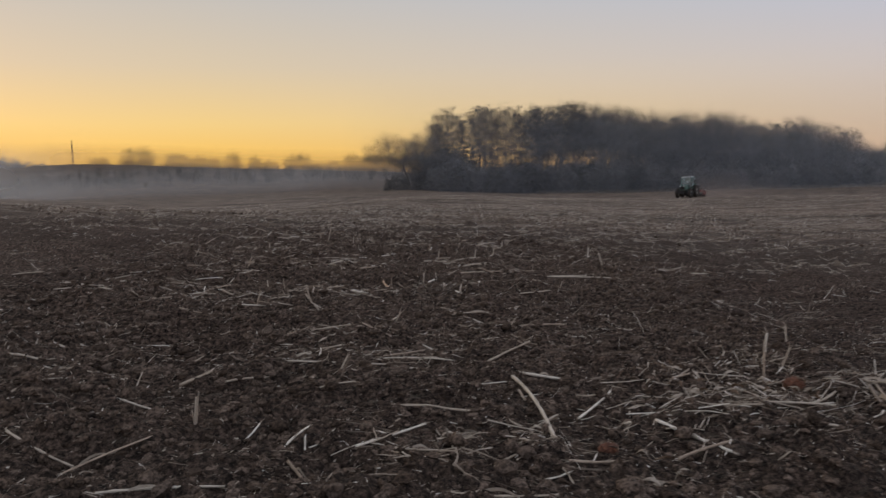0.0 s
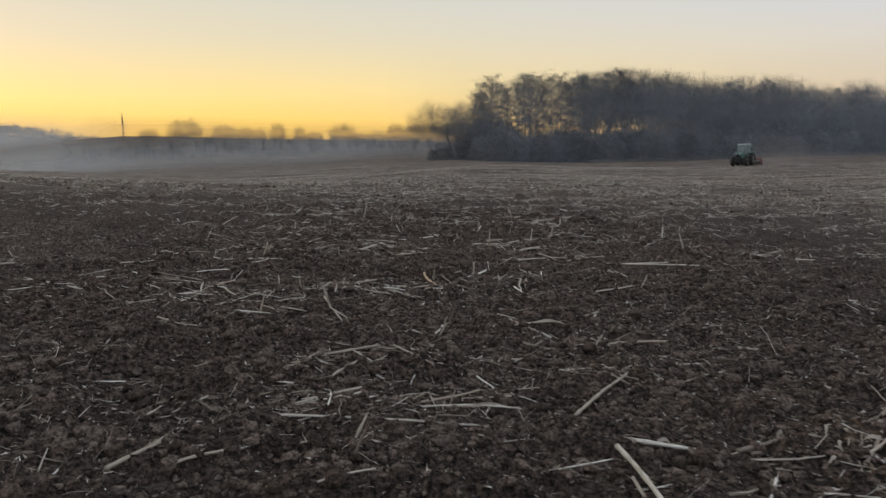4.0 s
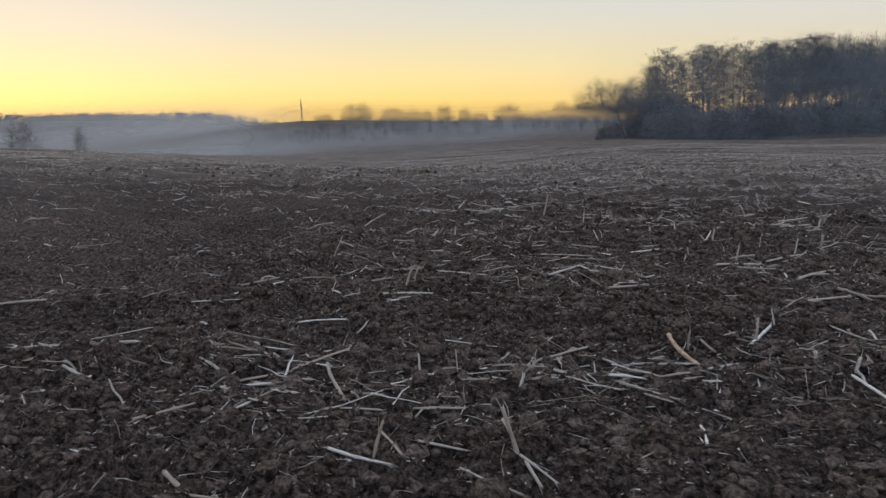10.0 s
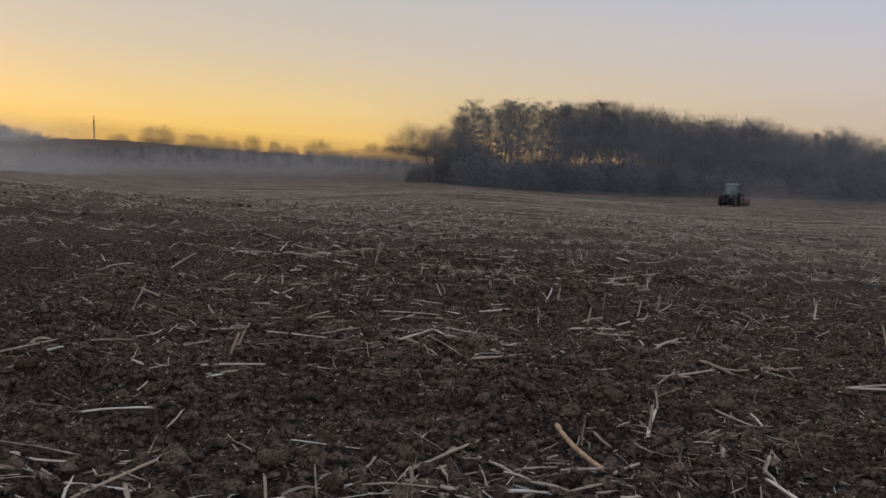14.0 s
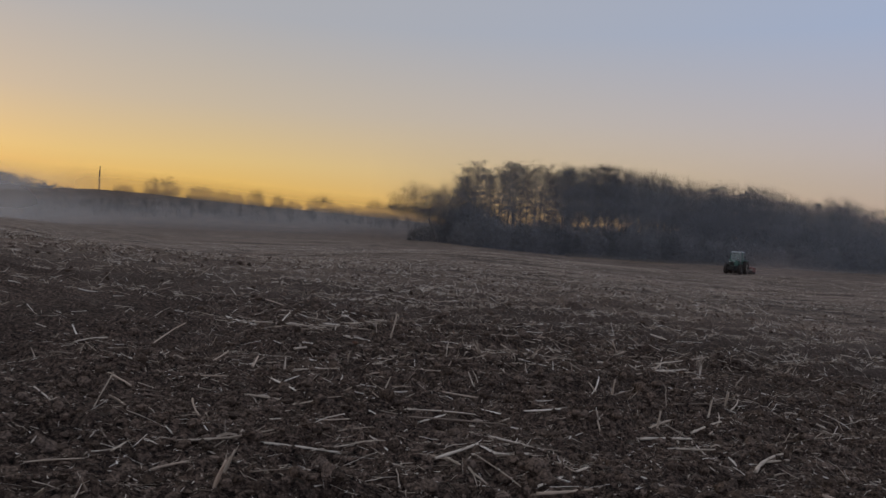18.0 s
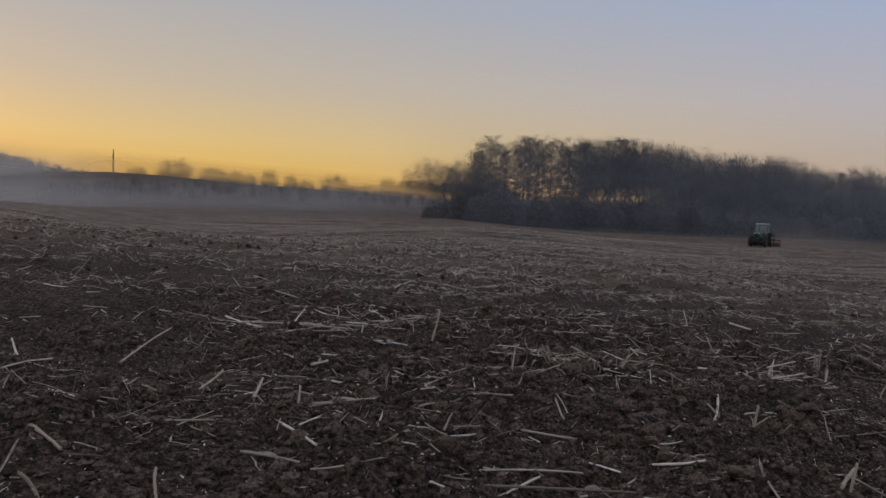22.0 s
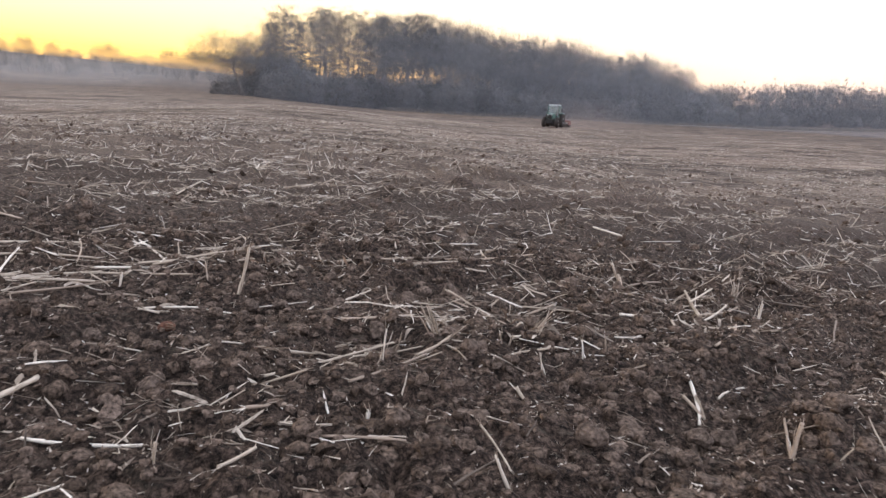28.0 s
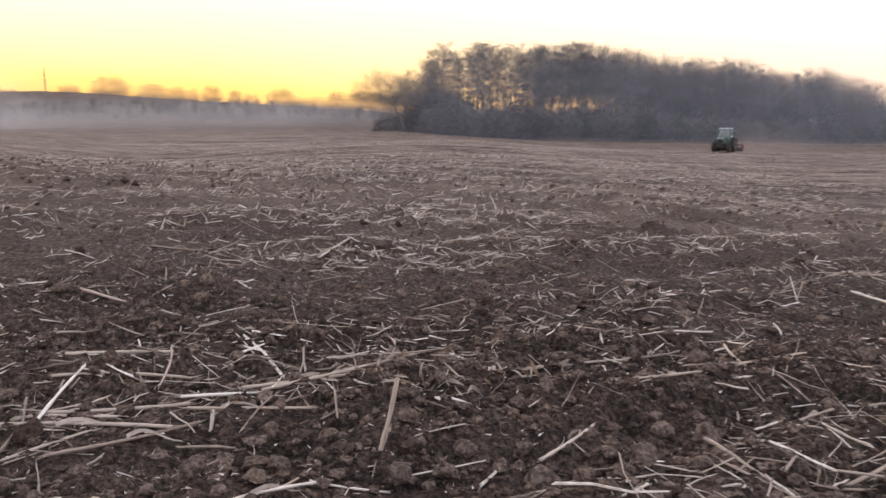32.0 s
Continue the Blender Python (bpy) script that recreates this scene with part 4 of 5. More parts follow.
stalk(-3.47, 16.90, 0.12, 13, 81, 0.012)
stalk(-0.17, 11.07, 0.14, 166, 82, 0.010)
stalk(-3.34, 10.84, 0.10, -156, 64, 0.008)
stalk(-0.87, 10.46, 0.56, -73, 0, 0.021, True)
stalk(-1.22, 15.98, 0.39, 28, 0, 0.015)
stalk(0.56, 17.18, 1.30, 44, 0, 0.013)
stalk(-1.82, 15.67, 0.32, 45, 0, 0.014)
stalk(0.06, 16.54, 0.19, -93, 0, 0.013)
stalk(-1.28, 15.93, 0.13, 158, 78, 0.008)
stalk(-3.32, 17.19, 0.43, 23, 0, 0.015)
stalk(-2.95, 17.37, 0.44, 48, 0, 0.015)
stalk(-3.77, 17.16, 0.35, 103, 0, 0.008)
stalk(-1.90, 18.62, 0.56, 10, 0, 0.011)
stalk(-0.71, 18.37, 0.79, 32, 0, 0.012)
stalk(-0.66, 18.79, 0.34, -87, 0, 0.011)
stalk(-0.05, 19.42, 0.29, -103, 0, 0.010)
stalk(-1.54, 17.61, 0.21, 31, 0, 0.011)
stalk(-1.67, 5.26, 0.26, 55, 0, 0.018)
stalk(-1.66, 3.75, 0.53, 64, 0, 0.010)
stalk(-2.13, 4.12, 0.45, -19, 0, 0.011)
stalk(0.40, 6.21, 0.91, 66, 0, 0.015)
stalk(0.57, 5.88, 1.27, -83, 0, 0.020)
stalk(0.65, 5.94, 0.43, 6, 0, 0.017)
stalk(1.67, 5.76, 0.99, 60, 0, 0.015)
stalk(-1.12, 5.97, 0.74, 4, 0, 0.011)
stalk(2.70, 6.64, 0.31, 0, 85, 0.022)
stalk(1.38, 4.95, 0.53, -55, 0, 0.016)
stalk(0.75, 4.24, 0.28, 14, 0, 0.012)
stalk(-1.39, 3.54, 0.54, 18, 0, 0.011)
stalk(0.15, 3.65, 0.49, 9, 0, 0.012)
stalk(-0.66, 4.01, 0.58, -65, 0, 0.012)
stalk(-0.35, 4.19, 0.57, 53, 0, 0.012)
stalk(-0.18, 4.22, 0.39, 14, 0, 0.010)
stalk(-0.74, 4.21, 0.30, 75, 0, 0.010)
stalk(0.92, 5.01, 0.72, 65, 0, 0.013)
stalk(-1.33, 4.58, 0.18, 0, 83, 0.018)
stalk(2.02, 5.41, 0.74, 9, 0, 0.014)
stalk(2.58, 5.55, 0.55, 46, 0, 0.015)
stalk(3.34, 7.68, 0.21, 180, 85, 0.016)
stalk(3.24, 6.01, 0.55, -108, 0, 0.018)
stalk(2.88, 6.73, 0.22, 0, 69, 0.017)
stalk(-1.39, 5.35, 0.33, 52, 0, 0.011)
stalk(-0.43, 6.30, 0.55, 12, 0, 0.009)
stalk(-1.89, 4.90, 0.22, -2, 0, 0.010)
stalk(1.62, 5.44, 0.74, 52, 0, 0.017)
stalk(-1.01, 4.48, 0.13, 65, 0, 0.009)
stalk(-0.64, 5.48, 0.14, 0, 65, 0.011)
stalk(-0.72, 5.15, 0.25, 32, 0, 0.008)
stalk(-0.44, 6.36, 0.41, 39, 0, 0.011)
stalk(-0.69, 5.69, 0.16, 0, 63, 0.011)
stalk(-0.69, 6.01, 0.14, 43, 0, 0.006)
stalk(1.16, 5.96, 0.52, 34, 0, 0.019)
stalk(0.59, 5.55, 0.13, -74, 0, 0.014)
stalk(0.56, 8.44, 0.50, 57, 0, 0.013)
stalk(-1.00, 6.62, 0.61, 70, 0, 0.012)
stalk(0.08, 5.35, 0.56, 39, 0, 0.007)
stalk(-0.13, 6.54, 0.20, 14, 0, 0.009)
stalk(0.10, 8.24, 0.37, 20, 0, 0.012)
stalk(-0.51, 7.91, 0.44, 85, 0, 0.012)
stalk(1.69, 5.82, 0.44, 53, 0, 0.013)
stalk(1.38, 5.49, 0.22, -8, 0, 0.009)
stalk(-0.16, 7.06, 0.26, -66, 0, 0.009)
stalk(-0.50, 8.01, 0.14, 0, 59, 0.014)
stalk(-2.62, 7.75, 0.18, -33, 0, 0.015)
stalk(-2.47, 7.65, 0.22, 26, 0, 0.009)
stalk(0.08, 8.34, 0.23, -35, 0, 0.013)
stalk(-0.04, 8.57, 0.23, -51, 0, 0.009)
stalk(-1.60, 9.69, 0.57, 56, 0, 0.012)
stalk(-1.36, 10.06, 0.39, -39, 0, 0.012)
stalk(-1.41, 8.33, 0.21, 180, 74, 0.016)
stalk(-1.40, 8.31, 0.18, -9, 0, 0.009)
stalk(-2.16, 8.17, 0.31, -18, 0, 0.011)
stalk(-4.22, 8.61, 0.63, -15, 0, 0.015)
stalk(-3.64, 8.39, 0.15, 88, 0, 0.011)
stalk(-2.79, 9.03, 0.40, 65, 0, 0.011)
stalk(-3.01, 8.86, 0.28, 40, 0, 0.011)
stalk(-2.66, 9.19, 0.58, -58, 0, 0.016)
stalk(0.92, 9.72, 0.67, 49, 0, 0.012)
stalk(-1.24, 7.46, 0.17, 7, 0, 0.007)
stalk(-1.23, 7.07, 0.45, 28, 0, 0.015)
stalk(-0.95, 7.00, 0.29, -20, 0, 0.006)
stalk(-0.71, 7.14, 0.30, -15, 0, 0.010)
stalk(-0.57, 7.67, 0.22, 19, 0, 0.011)
stalk(-0.55, 7.74, 0.22, -54, 0, 0.006)
stalk(-0.07, 7.27, 0.29, 31, 0, 0.010)
stalk(0.79, 7.84, 0.47, 19, 0, 0.015)
stalk(-0.04, 7.43, 0.15, -66, 0, 0.009)
stalk(-1.68, 6.89, 0.12, -6, 0, 0.008)
stalk(-1.32, 6.73, 0.13, -30, 0, 0.008)
stalk(-1.96, 8.15, 0.18, 0, 73, 0.011)
stalk(-2.03, 8.40, 0.33, -52, 0, 0.009)
stalk(-1.63, 8.25, 0.35, -36, 0, 0.009)
stalk(-1.58, 9.17, 0.11, 0, 74, 0.013)
stalk(-1.57, 9.55, 0.10, 180, 85, 0.014)
stalk(-1.52, 9.22, 0.10, 13, 0, 0.013)
stalk(-3.02, 8.07, 0.33, 76, 0, 0.011)
stalk(-2.80, 8.30, 0.25, 78, 0, 0.011)
stalk(-3.03, 8.70, 0.28, 11, 0, 0.012)
stalk(-2.76, 8.55, 0.23, -8, 0, 0.007)
stalk(-1.83, 8.33, 0.21, 15, 0, 0.009)
stalk(-1.10, 9.42, 0.31, -5, 0, 0.012)
stalk(-0.92, 9.65, 0.21, -10, 0, 0.012)
stalk(-1.79, 8.91, 0.09, 180, 85, 0.011)
stalk(-1.56, 9.24, 0.16, 74, 0, 0.014)
stalk(-0.37, 10.45, 0.56, 73, 0, 0.018)
stalk(-0.04, 10.22, 0.09, 180, 85, 0.017)
stalk(0.16, 10.20, 0.12, 0, 78, 0.017)
stalk(-2.33, 8.65, 0.20, 13, 0, 0.009)
stalk(-2.01, 8.77, 0.28, -8, 0, 0.010)
stalk(0.39, 13.08, 0.32, 40, 0, 0.015)
stalk(-0.71, 8.97, 0.28, -87, 0, 0.010)
stalk(-5.38, 9.56, 0.32, 22, 0, 0.015)
stalk(-2.15, 9.20, 0.42, 38, 0, 0.008)
stalk(-2.86, 9.12, 0.25, 7, 0, 0.008)
stalk(-2.16, 9.79, 0.32, -0, 0, 0.006)
stalk(-0.34, 10.58, 0.20, 0, 85, 0.013)
stalk(-0.75, 10.29, 0.13, 0, 85, 0.010)
stalk(-0.64, 9.95, 0.30, 55, 0, 0.014)
stalk(-0.67, 10.40, 0.11, -38, 0, 0.013)
stalk(-2.98, 10.83, 0.40, 37, 0, 0.012)
stalk(-3.41, 11.80, 0.51, 38, 0, 0.012)
stalk(-1.34, 11.65, 0.32, 18, 0, 0.016)
stalk(-2.93, 12.06, 0.45, 5, 0, 0.012)
stalk(-2.97, 11.44, 0.17, 0, 67, 0.013)
stalk(0.19, 11.12, 0.28, -32, 0, 0.010)
stalk(-1.85, 12.12, 0.38, -48, 0, 0.011)
stalk(0.04, 11.83, 0.67, 41, 0, 0.015)
stalk(-3.99, 10.32, 0.65, 76, 0, 0.010)
stalk(-4.13, 10.03, 0.35, 16, 0, 0.007)
stalk(-3.11, 12.01, 0.56, 58, 0, 0.008)
stalk(-2.86, 11.80, 0.45, -4, 0, 0.013)
stalk(-2.90, 11.10, 0.18, 0, 68, 0.016)
stalk(2.71, 15.49, 0.21, 0, 85, 0.022)
stalk(3.67, 17.75, 0.94, -108, 0, 0.022)
stalk(0.22, 12.80, 0.70, 54, 0, 0.020)
stalk(-0.27, 12.96, 1.13, 32, 0, 0.010)
stalk(-3.24, 10.68, 0.15, 61, 0, 0.009)
stalk(-2.81, 9.93, 0.11, 63, 0, 0.009)
stalk(-3.39, 10.79, 0.12, -36, 0, 0.013)
stalk(-3.67, 12.83, 0.67, -60, 0, 0.012)
stalk(0.44, 11.17, 0.20, -88, 0, 0.014)
stalk(0.69, 12.25, 0.78, 26, 0, 0.016)
stalk(0.45, 12.34, 0.27, -18, 0, 0.018)
stalk(-0.00, 11.79, 0.28, 26, 0, 0.013)
stalk(-3.22, 9.91, 0.33, 16, 0, 0.009)
stalk(-2.07, 12.19, 0.31, -16, 0, 0.011)
stalk(-1.58, 12.86, 0.43, -16, 0, 0.012)
stalk(-1.98, 14.14, 0.34, -10, 0, 0.014)
stalk(-3.83, 11.14, 0.28, 53, 0, 0.007)
stalk(-3.57, 11.48, 0.18, 91, 0, 0.010)
stalk(-1.20, 13.88, 0.26, 13, 0, 0.015)
stalk(-1.35, 12.75, 0.25, 13, 0, 0.007)
stalk(-2.65, 12.08, 0.26, 16, 0, 0.006)
stalk(-4.38, 13.02, 0.34, -36, 0, 0.015)
stalk(-1.19, 14.00, 0.20, 31, 0, 0.007)
stalk(-1.29, 13.67, 0.29, 3, 0, 0.013)
stalk(-0.24, 13.69, 0.19, 0, 82, 0.014)
stalk(0.06, 13.77, 0.63, 53, 0, 0.016)
stalk(-0.73, 13.53, 0.23, -94, 0, 0.011)
stalk(-2.22, 13.33, 0.58, 20, 0, 0.010)
stalk(-1.66, 13.67, 0.27, -38, 0, 0.009)
stalk(-3.31, 13.55, 0.40, -47, 0, 0.013)
stalk(-4.00, 13.38, 0.36, 17, 0, 0.009)
stalk(-3.32, 13.94, 0.16, 0, 85, 0.012)
stalk(-4.00, 14.14, 0.56, 96, 0, 0.013)
stalk(-3.64, 14.10, 0.52, 100, 0, 0.016)
stalk(-3.50, 15.01, 0.43, 75, 0, 0.018)
stalk(-2.19, 15.21, 0.60, 46, 0, 0.012)
stalk(-3.34, 14.74, 0.41, -9, 0, 0.011)
stalk(-3.21, 13.89, 0.42, 40, 0, 0.012)
stalk(-4.12, 12.54, 0.47, -49, 0, 0.014)
stalk(0.48, 16.89, 1.04, 67, 0, 0.021)
stalk(0.35, 16.65, 0.64, 1, 0, 0.019)
stalk(-2.48, 13.40, 0.22, -26, 0, 0.006)
stalk(-4.73, 14.56, 1.26, 100, 0, 0.013)
stalk(-2.71, 12.66, 0.18, 21, 0, 0.009)
stalk(-3.18, 15.03, 0.37, -59, 0, 0.008)
stalk(-3.29, 14.24, 0.30, 45, 0, 0.009)
stalk(-3.09, 14.12, 0.25, 54, 0, 0.011)
stalk(-3.43, 13.26, 0.37, -18, 0, 0.014)
stalk(-3.06, 13.12, 0.31, -23, 0, 0.010)
stalk(-2.78, 13.00, 0.12, 26, 0, 0.006)
stalk(-2.11, 13.12, 0.33, 54, 0, 0.011)
stalk(-0.45, 13.28, 0.51, 30, 0, 0.016)
stalk(-0.13, 13.47, 0.15, -102, 0, 0.011)
stalk(-0.99, 13.55, 0.21, 12, 0, 0.012)
stalk(-0.63, 13.91, 0.24, -106, 0, 0.013)
stalk(-1.18, 14.21, 0.43, 50, 0, 0.008)
stalk(-1.68, 14.40, 0.19, 180, 66, 0.010)
stalk(-2.61, 14.11, 0.15, 56, 0, 0.012)
stalk(0.79, 15.24, 0.19, 0, 79, 0.019)
stalk(0.42, 14.55, 0.20, 0, 80, 0.014)
stalk(0.16, 14.77, 0.68, 35, 0, 0.010)
stalk(-2.42, 13.88, 0.20, 20, 0, 0.008)
stalk(-0.51, 14.50, 0.58, 56, 0, 0.011)
stalk(-1.49, 13.38, 0.12, 51, 0, 0.009)
stalk(-1.72, 13.25, 0.17, 59, 0, 0.010)
stalk(-0.54, 15.30, 0.14, -69, 0, 0.015)
stalk(-4.80, 16.78, 0.59, -37, 0, 0.019)
stalk(-3.79, 15.11, 0.15, -13, 0, 0.007)
stalk(-2.56, 15.33, 0.21, -12, 0, 0.009)
stalk(1.06, 17.03, 0.15, 0, 83, 0.018)
stalk(-4.55, 16.54, 1.00, 20, 0, 0.015)
stalk(-4.16, 16.90, 0.58, 19, 0, 0.016)
stalk(-3.65, 17.09, 0.34, 30, 0, 0.013)
stalk(-2.86, 14.42, 0.10, 0, 85, 0.008)
stalk(-2.62, 14.87, 0.20, 35, 0, 0.012)
stalk(-2.14, 14.95, 0.10, 0, 85, 0.014)
stalk(-2.55, 15.32, 0.87, 41, 0, 0.011)
stalk(-2.33, 14.75, 0.32, -17, 0, 0.010)
stalk(-1.72, 14.75, 0.27, -80, 0, 0.008)
stalk(-0.44, 14.61, 0.20, 0, 82, 0.017)
stalk(-1.42, 15.25, 0.08, -66, 0, 0.014)
stalk(-0.19, 15.53, 0.34, 37, 0, 0.011)
stalk(-2.76, 16.78, 0.33, 0, 77, 0.016)
stalk(0.20, 17.56, 0.28, 180, 63, 0.015)
stalk(-4.12, 16.88, 0.28, -1, 0, 0.012)
stalk(-3.95, 16.53, 0.59, 41, 0, 0.012)
stalk(-3.20, 16.20, 0.40, 54, 0, 0.011)
stalk(-2.11, 16.85, 0.46, 53, 0, 0.012)
stalk(-1.37, 16.87, 0.42, -34, 0, 0.010)
stalk(-0.87, 16.90, 0.60, -17, 0, 0.010)
stalk(-2.13, 15.92, 0.33, 17, 0, 0.008)
stalk(-2.06, 17.90, 0.71, 27, 0, 0.015)
stalk(1.34, 20.93, 0.58, -77, 0, 0.022)
stalk(-1.94, 15.75, 0.14, 0, 69, 0.009)
stalk(-1.31, 15.70, 0.34, 27, 0, 0.012)
stalk(-0.85, 15.84, 0.16, 180, 85, 0.008)
stalk(-0.62, 16.03, 0.14, 180, 82, 0.009)
stalk(0.28, 16.67, 0.98, 42, 0, 0.015)
stalk(0.51, 17.01, 0.74, 32, 0, 0.015)
stalk(0.09, 16.05, 0.71, 47, 0, 0.013)
stalk(0.53, 16.59, 0.24, -82, 0, 0.013)
stalk(-4.24, 17.15, 0.59, 14, 0, 0.013)
stalk(-4.20, 16.94, 0.19, 17, 0, 0.008)
stalk(-3.59, 16.99, 0.52, 10, 0, 0.012)
stalk(-2.96, 17.04, 0.14, 180, 85, 0.008)
stalk(-3.23, 16.20, 0.11, 16, 0, 0.012)
stalk(-2.99, 16.53, 0.30, 9, 0, 0.009)
stalk(-2.36, 16.66, 0.11, 53, 0, 0.011)
stalk(-1.96, 15.89, 0.21, -4, 0, 0.009)
stalk(-2.01, 15.51, 0.18, 0, 85, 0.008)
stalk(-1.19, 15.95, 0.28, -22, 0, 0.006)
stalk(-0.71, 16.18, 0.12, -46, 0, 0.008)
stalk(0.48, 18.46, 1.31, -111, 0, 0.017)
stalk(-0.24, 16.70, 0.17, -34, 0, 0.018)
stalk(0.31, 17.73, 0.51, 32, 0, 0.014)
stalk(0.96, 17.89, 0.77, 39, 0, 0.016)
stalk(-2.77, 15.79, 0.12, 25, 0, 0.007)
stalk(-2.91, 15.47, 0.17, 54, 0, 0.007)
stalk(-3.28, 15.67, 0.19, -20, 0, 0.007)
stalk(-3.01, 15.80, 0.14, 80, 0, 0.009)
stalk(-1.18, 17.98, 0.81, 15, 0, 0.011)
stalk(-4.10, 16.51, 0.30, 42, 0, 0.011)
stalk(-1.46, 18.23, 0.55, 37, 0, 0.012)
stalk(-3.08, 16.40, 0.25, 72, 0, 0.007)
stalk(-3.39, 16.48, 0.28, 87, 0, 0.009)
stalk(-3.33, 16.90, 0.24, 75, 0, 0.007)
stalk(-2.62, 16.88, 0.26, 36, 0, 0.006)
stalk(-0.98, 16.87, 0.19, -10, 0, 0.011)
stalk(-1.87, 16.47, 0.12, 24, 0, 0.010)
stalk(-1.56, 16.72, 0.29, 32, 0, 0.006)
stalk(-1.65, 16.83, 0.15, -30, 0, 0.006)
stalk(-0.84, 16.87, 0.27, 29, 0, 0.015)
stalk(-0.97, 16.87, 0.10, 0, 85, 0.007)
stalk(-0.85, 18.05, 0.71, 30, 0, 0.012)
stalk(-0.76, 18.51, 0.46, -95, 0, 0.012)
stalk(-2.63, 16.66, 0.34, 28, 0, 0.006)
stalk(-0.93, 17.85, 0.14, 39, 0, 0.009)


def straw_tuft(x, y, tall, count, lean, seed):
    """A torn stalk end standing in the soil, its fibres fanned out."""
    rng = np.random.RandomState(seed)
    e = new("straw_tuft")
    e.location = (x, y, float(soil(x, y)) - 0.02)
    for k in range(count):
        a = lean + rng.normal(0, 0.28)
        run = tall * rng.uniform(0.6, 1.05)
        way = np.array([math.cos(a) * math.cos(1.05), rng.normal(0, 0.15), math.sin(1.05)])
        u = np.linspace(0, 1, 6)[:, None]
        pts = np.array([rng.normal(0, 0.02), rng.normal(0, 0.015), 0]) + way * run * u + rng.normal(0, 0.03, 3) * u**2
        wide = rng.uniform(0.003, 0.007)
        s = Soup()
        s.tube(pts, wide * (1 - 0.7 * u[:, 0]), 4)
        hung("fibre", s.mesh("tuft_fibre", HUSK if k % 3 else STALK, True), e)
    tagged(e, "torn pale stalk end fanned upright in the soil", "straw tuft", "torn straw tufts")


straw_tuft(-1.63, 15.99, 0.24, 16, 2.4, 3)
straw_tuft(-1.09, 16.00, 0.15, 9, 0.6, 4)
straw_tuft(-0.31, 10.02, 0.12, 9, 1.6, 5)
straw_tuft(1.21, 17.59, 0.2, 12, 1.2, 6)

# ---- litter, clods ----


def build_litter():
    rng = np.random.RandomState(4)

    def scatter(n, x0, x1, y0, y1, keep):
        x, y = rng.uniform(x0, x1, n), rng.uniform(y0, y1, n)
        ok = rng.uniform(0, 1, n) < keep * np.clip(furrow(x, y) * 2.3 - 0.65, 0.12, 1.6)
        return x[ok], y[ok]

    def lay(s, x, y, length, radius, steep, sides, rings=2, bend=0.0):
        n = len(x)
        a = np.where(rng.uniform(0, 1, n) < 0.48, rng.normal(0.1, 0.38, n), rng.uniform(0, math.pi, n))
        up = np.where(rng.uniform(0, 1, n) < steep, rng.uniform(0.3, 1.2, n), rng.normal(0.02, 0.09, n))
        way = np.stack([np.cos(a) * np.cos(up), np.sin(a) * np.cos(up), np.sin(up)], -1)
        length = length * np.where(np.abs(up) > 0.28, 0.6, 1.0)
        dx, dy = np.cos(a) * length * 0.4, np.sin(a) * length * 0.4
        z0, z1, zm = soil(x - dx, y - dy), soil(x + dx, y + dy), soil(x, y)
        lying = np.abs(up) < 0.28
        way[:, 2] = np.where(lying, (z1 - z0) / (0.8 * length) + way[:, 2], way[:, 2])
        z = np.where(lying, np.maximum((z0 + z1) / 2, zm) + radius * 0.9, zm + np.abs(np.sin(up)) * length * 0.42)
        s.shreds(np.stack([x, y, z], -1), way, length, radius, rng, sides, rings, bend)

    near = Soup()
    x, y = scatter(14500, -7, 7, 2.0, 26, 0.8)
    lay(near, x, y, rng.lognormal(-2.35, 0.6, len(x)).clip(0.04, 0.5), rng.lognormal(-5.75, 0.5, len(x)).clip(0.0012, 0.009), 0.09, 4, 4, 0.05)
    x, y = scatter(30000, -8, 8, 2.0, 27, 0.75)
    lay(near, x, y, rng.lognormal(-3.7, 0.6, len(x)).clip(0.010, 0.07), rng.lognormal(-5.7, 0.5, len(x)).clip(0.0012, 0.009), 0.2, 3)
    x, y = scatter(8000, -6, 5, 2.3, 22, 0.8)
    lay(near, x, y, rng.uniform(0.05, 0.22, len(x)), rng.uniform(0.0007, 0.0018, len(x)), 0.2, 3, 4, 0.07)
    x, y = scatter(4500, -9, 9, 13, 25, 0.9)
    lay(near, x, y, rng.lognormal(-2.1, 0.55, len(x)).clip(0.05, 0.5), rng.lognormal(-5.3, 0.35, len(x)).clip(0.003, 0.009), 0.2, 4, 3, 0.05)
    tagged(hung("straw_litter", near.mesh("straw_litter", STRAW)), "bleached maize straw pieces scattered on the tilled soil", "straw", kind="stuff")
    chips = Soup()
    n = 52000
    x, y = rng.uniform(-5.5, 4.5, n), rng.uniform(2.3, 22, n)
    base = np.stack([x, y, soil(x, y) + 0.008], -1)
    tip = base + np.stack([rng.normal(0, 0.014, n) * rng.uniform(0.3, 2, n), rng.normal(0, 0.014, n) * rng.uniform(0.3, 2, n), rng.uniform(-0.002, 0.014, n)], -1)
    chips.slivers(base, tip, rng.uniform(0.003, 0.010, n), rng)
    tagged(hung("chaff", chips.mesh("chaff", STRAW)), "tiny pale chaff flecks on the tilled soil", "chaff", kind="stuff")
    mid = Soup()
    x, y = scatter(120000, -55, 75, 14, 110, 0.85)
    ok = (np.abs(x) > 8) | (y > 27)
    x, y = x[ok], y[ok]
    lay(mid, x, y, rng.lognormal(-2.25, 0.6, len(x)).clip(0.04, 0.6), rng.uniform(0.0035, 0.009, len(x)), 0.12, 3)
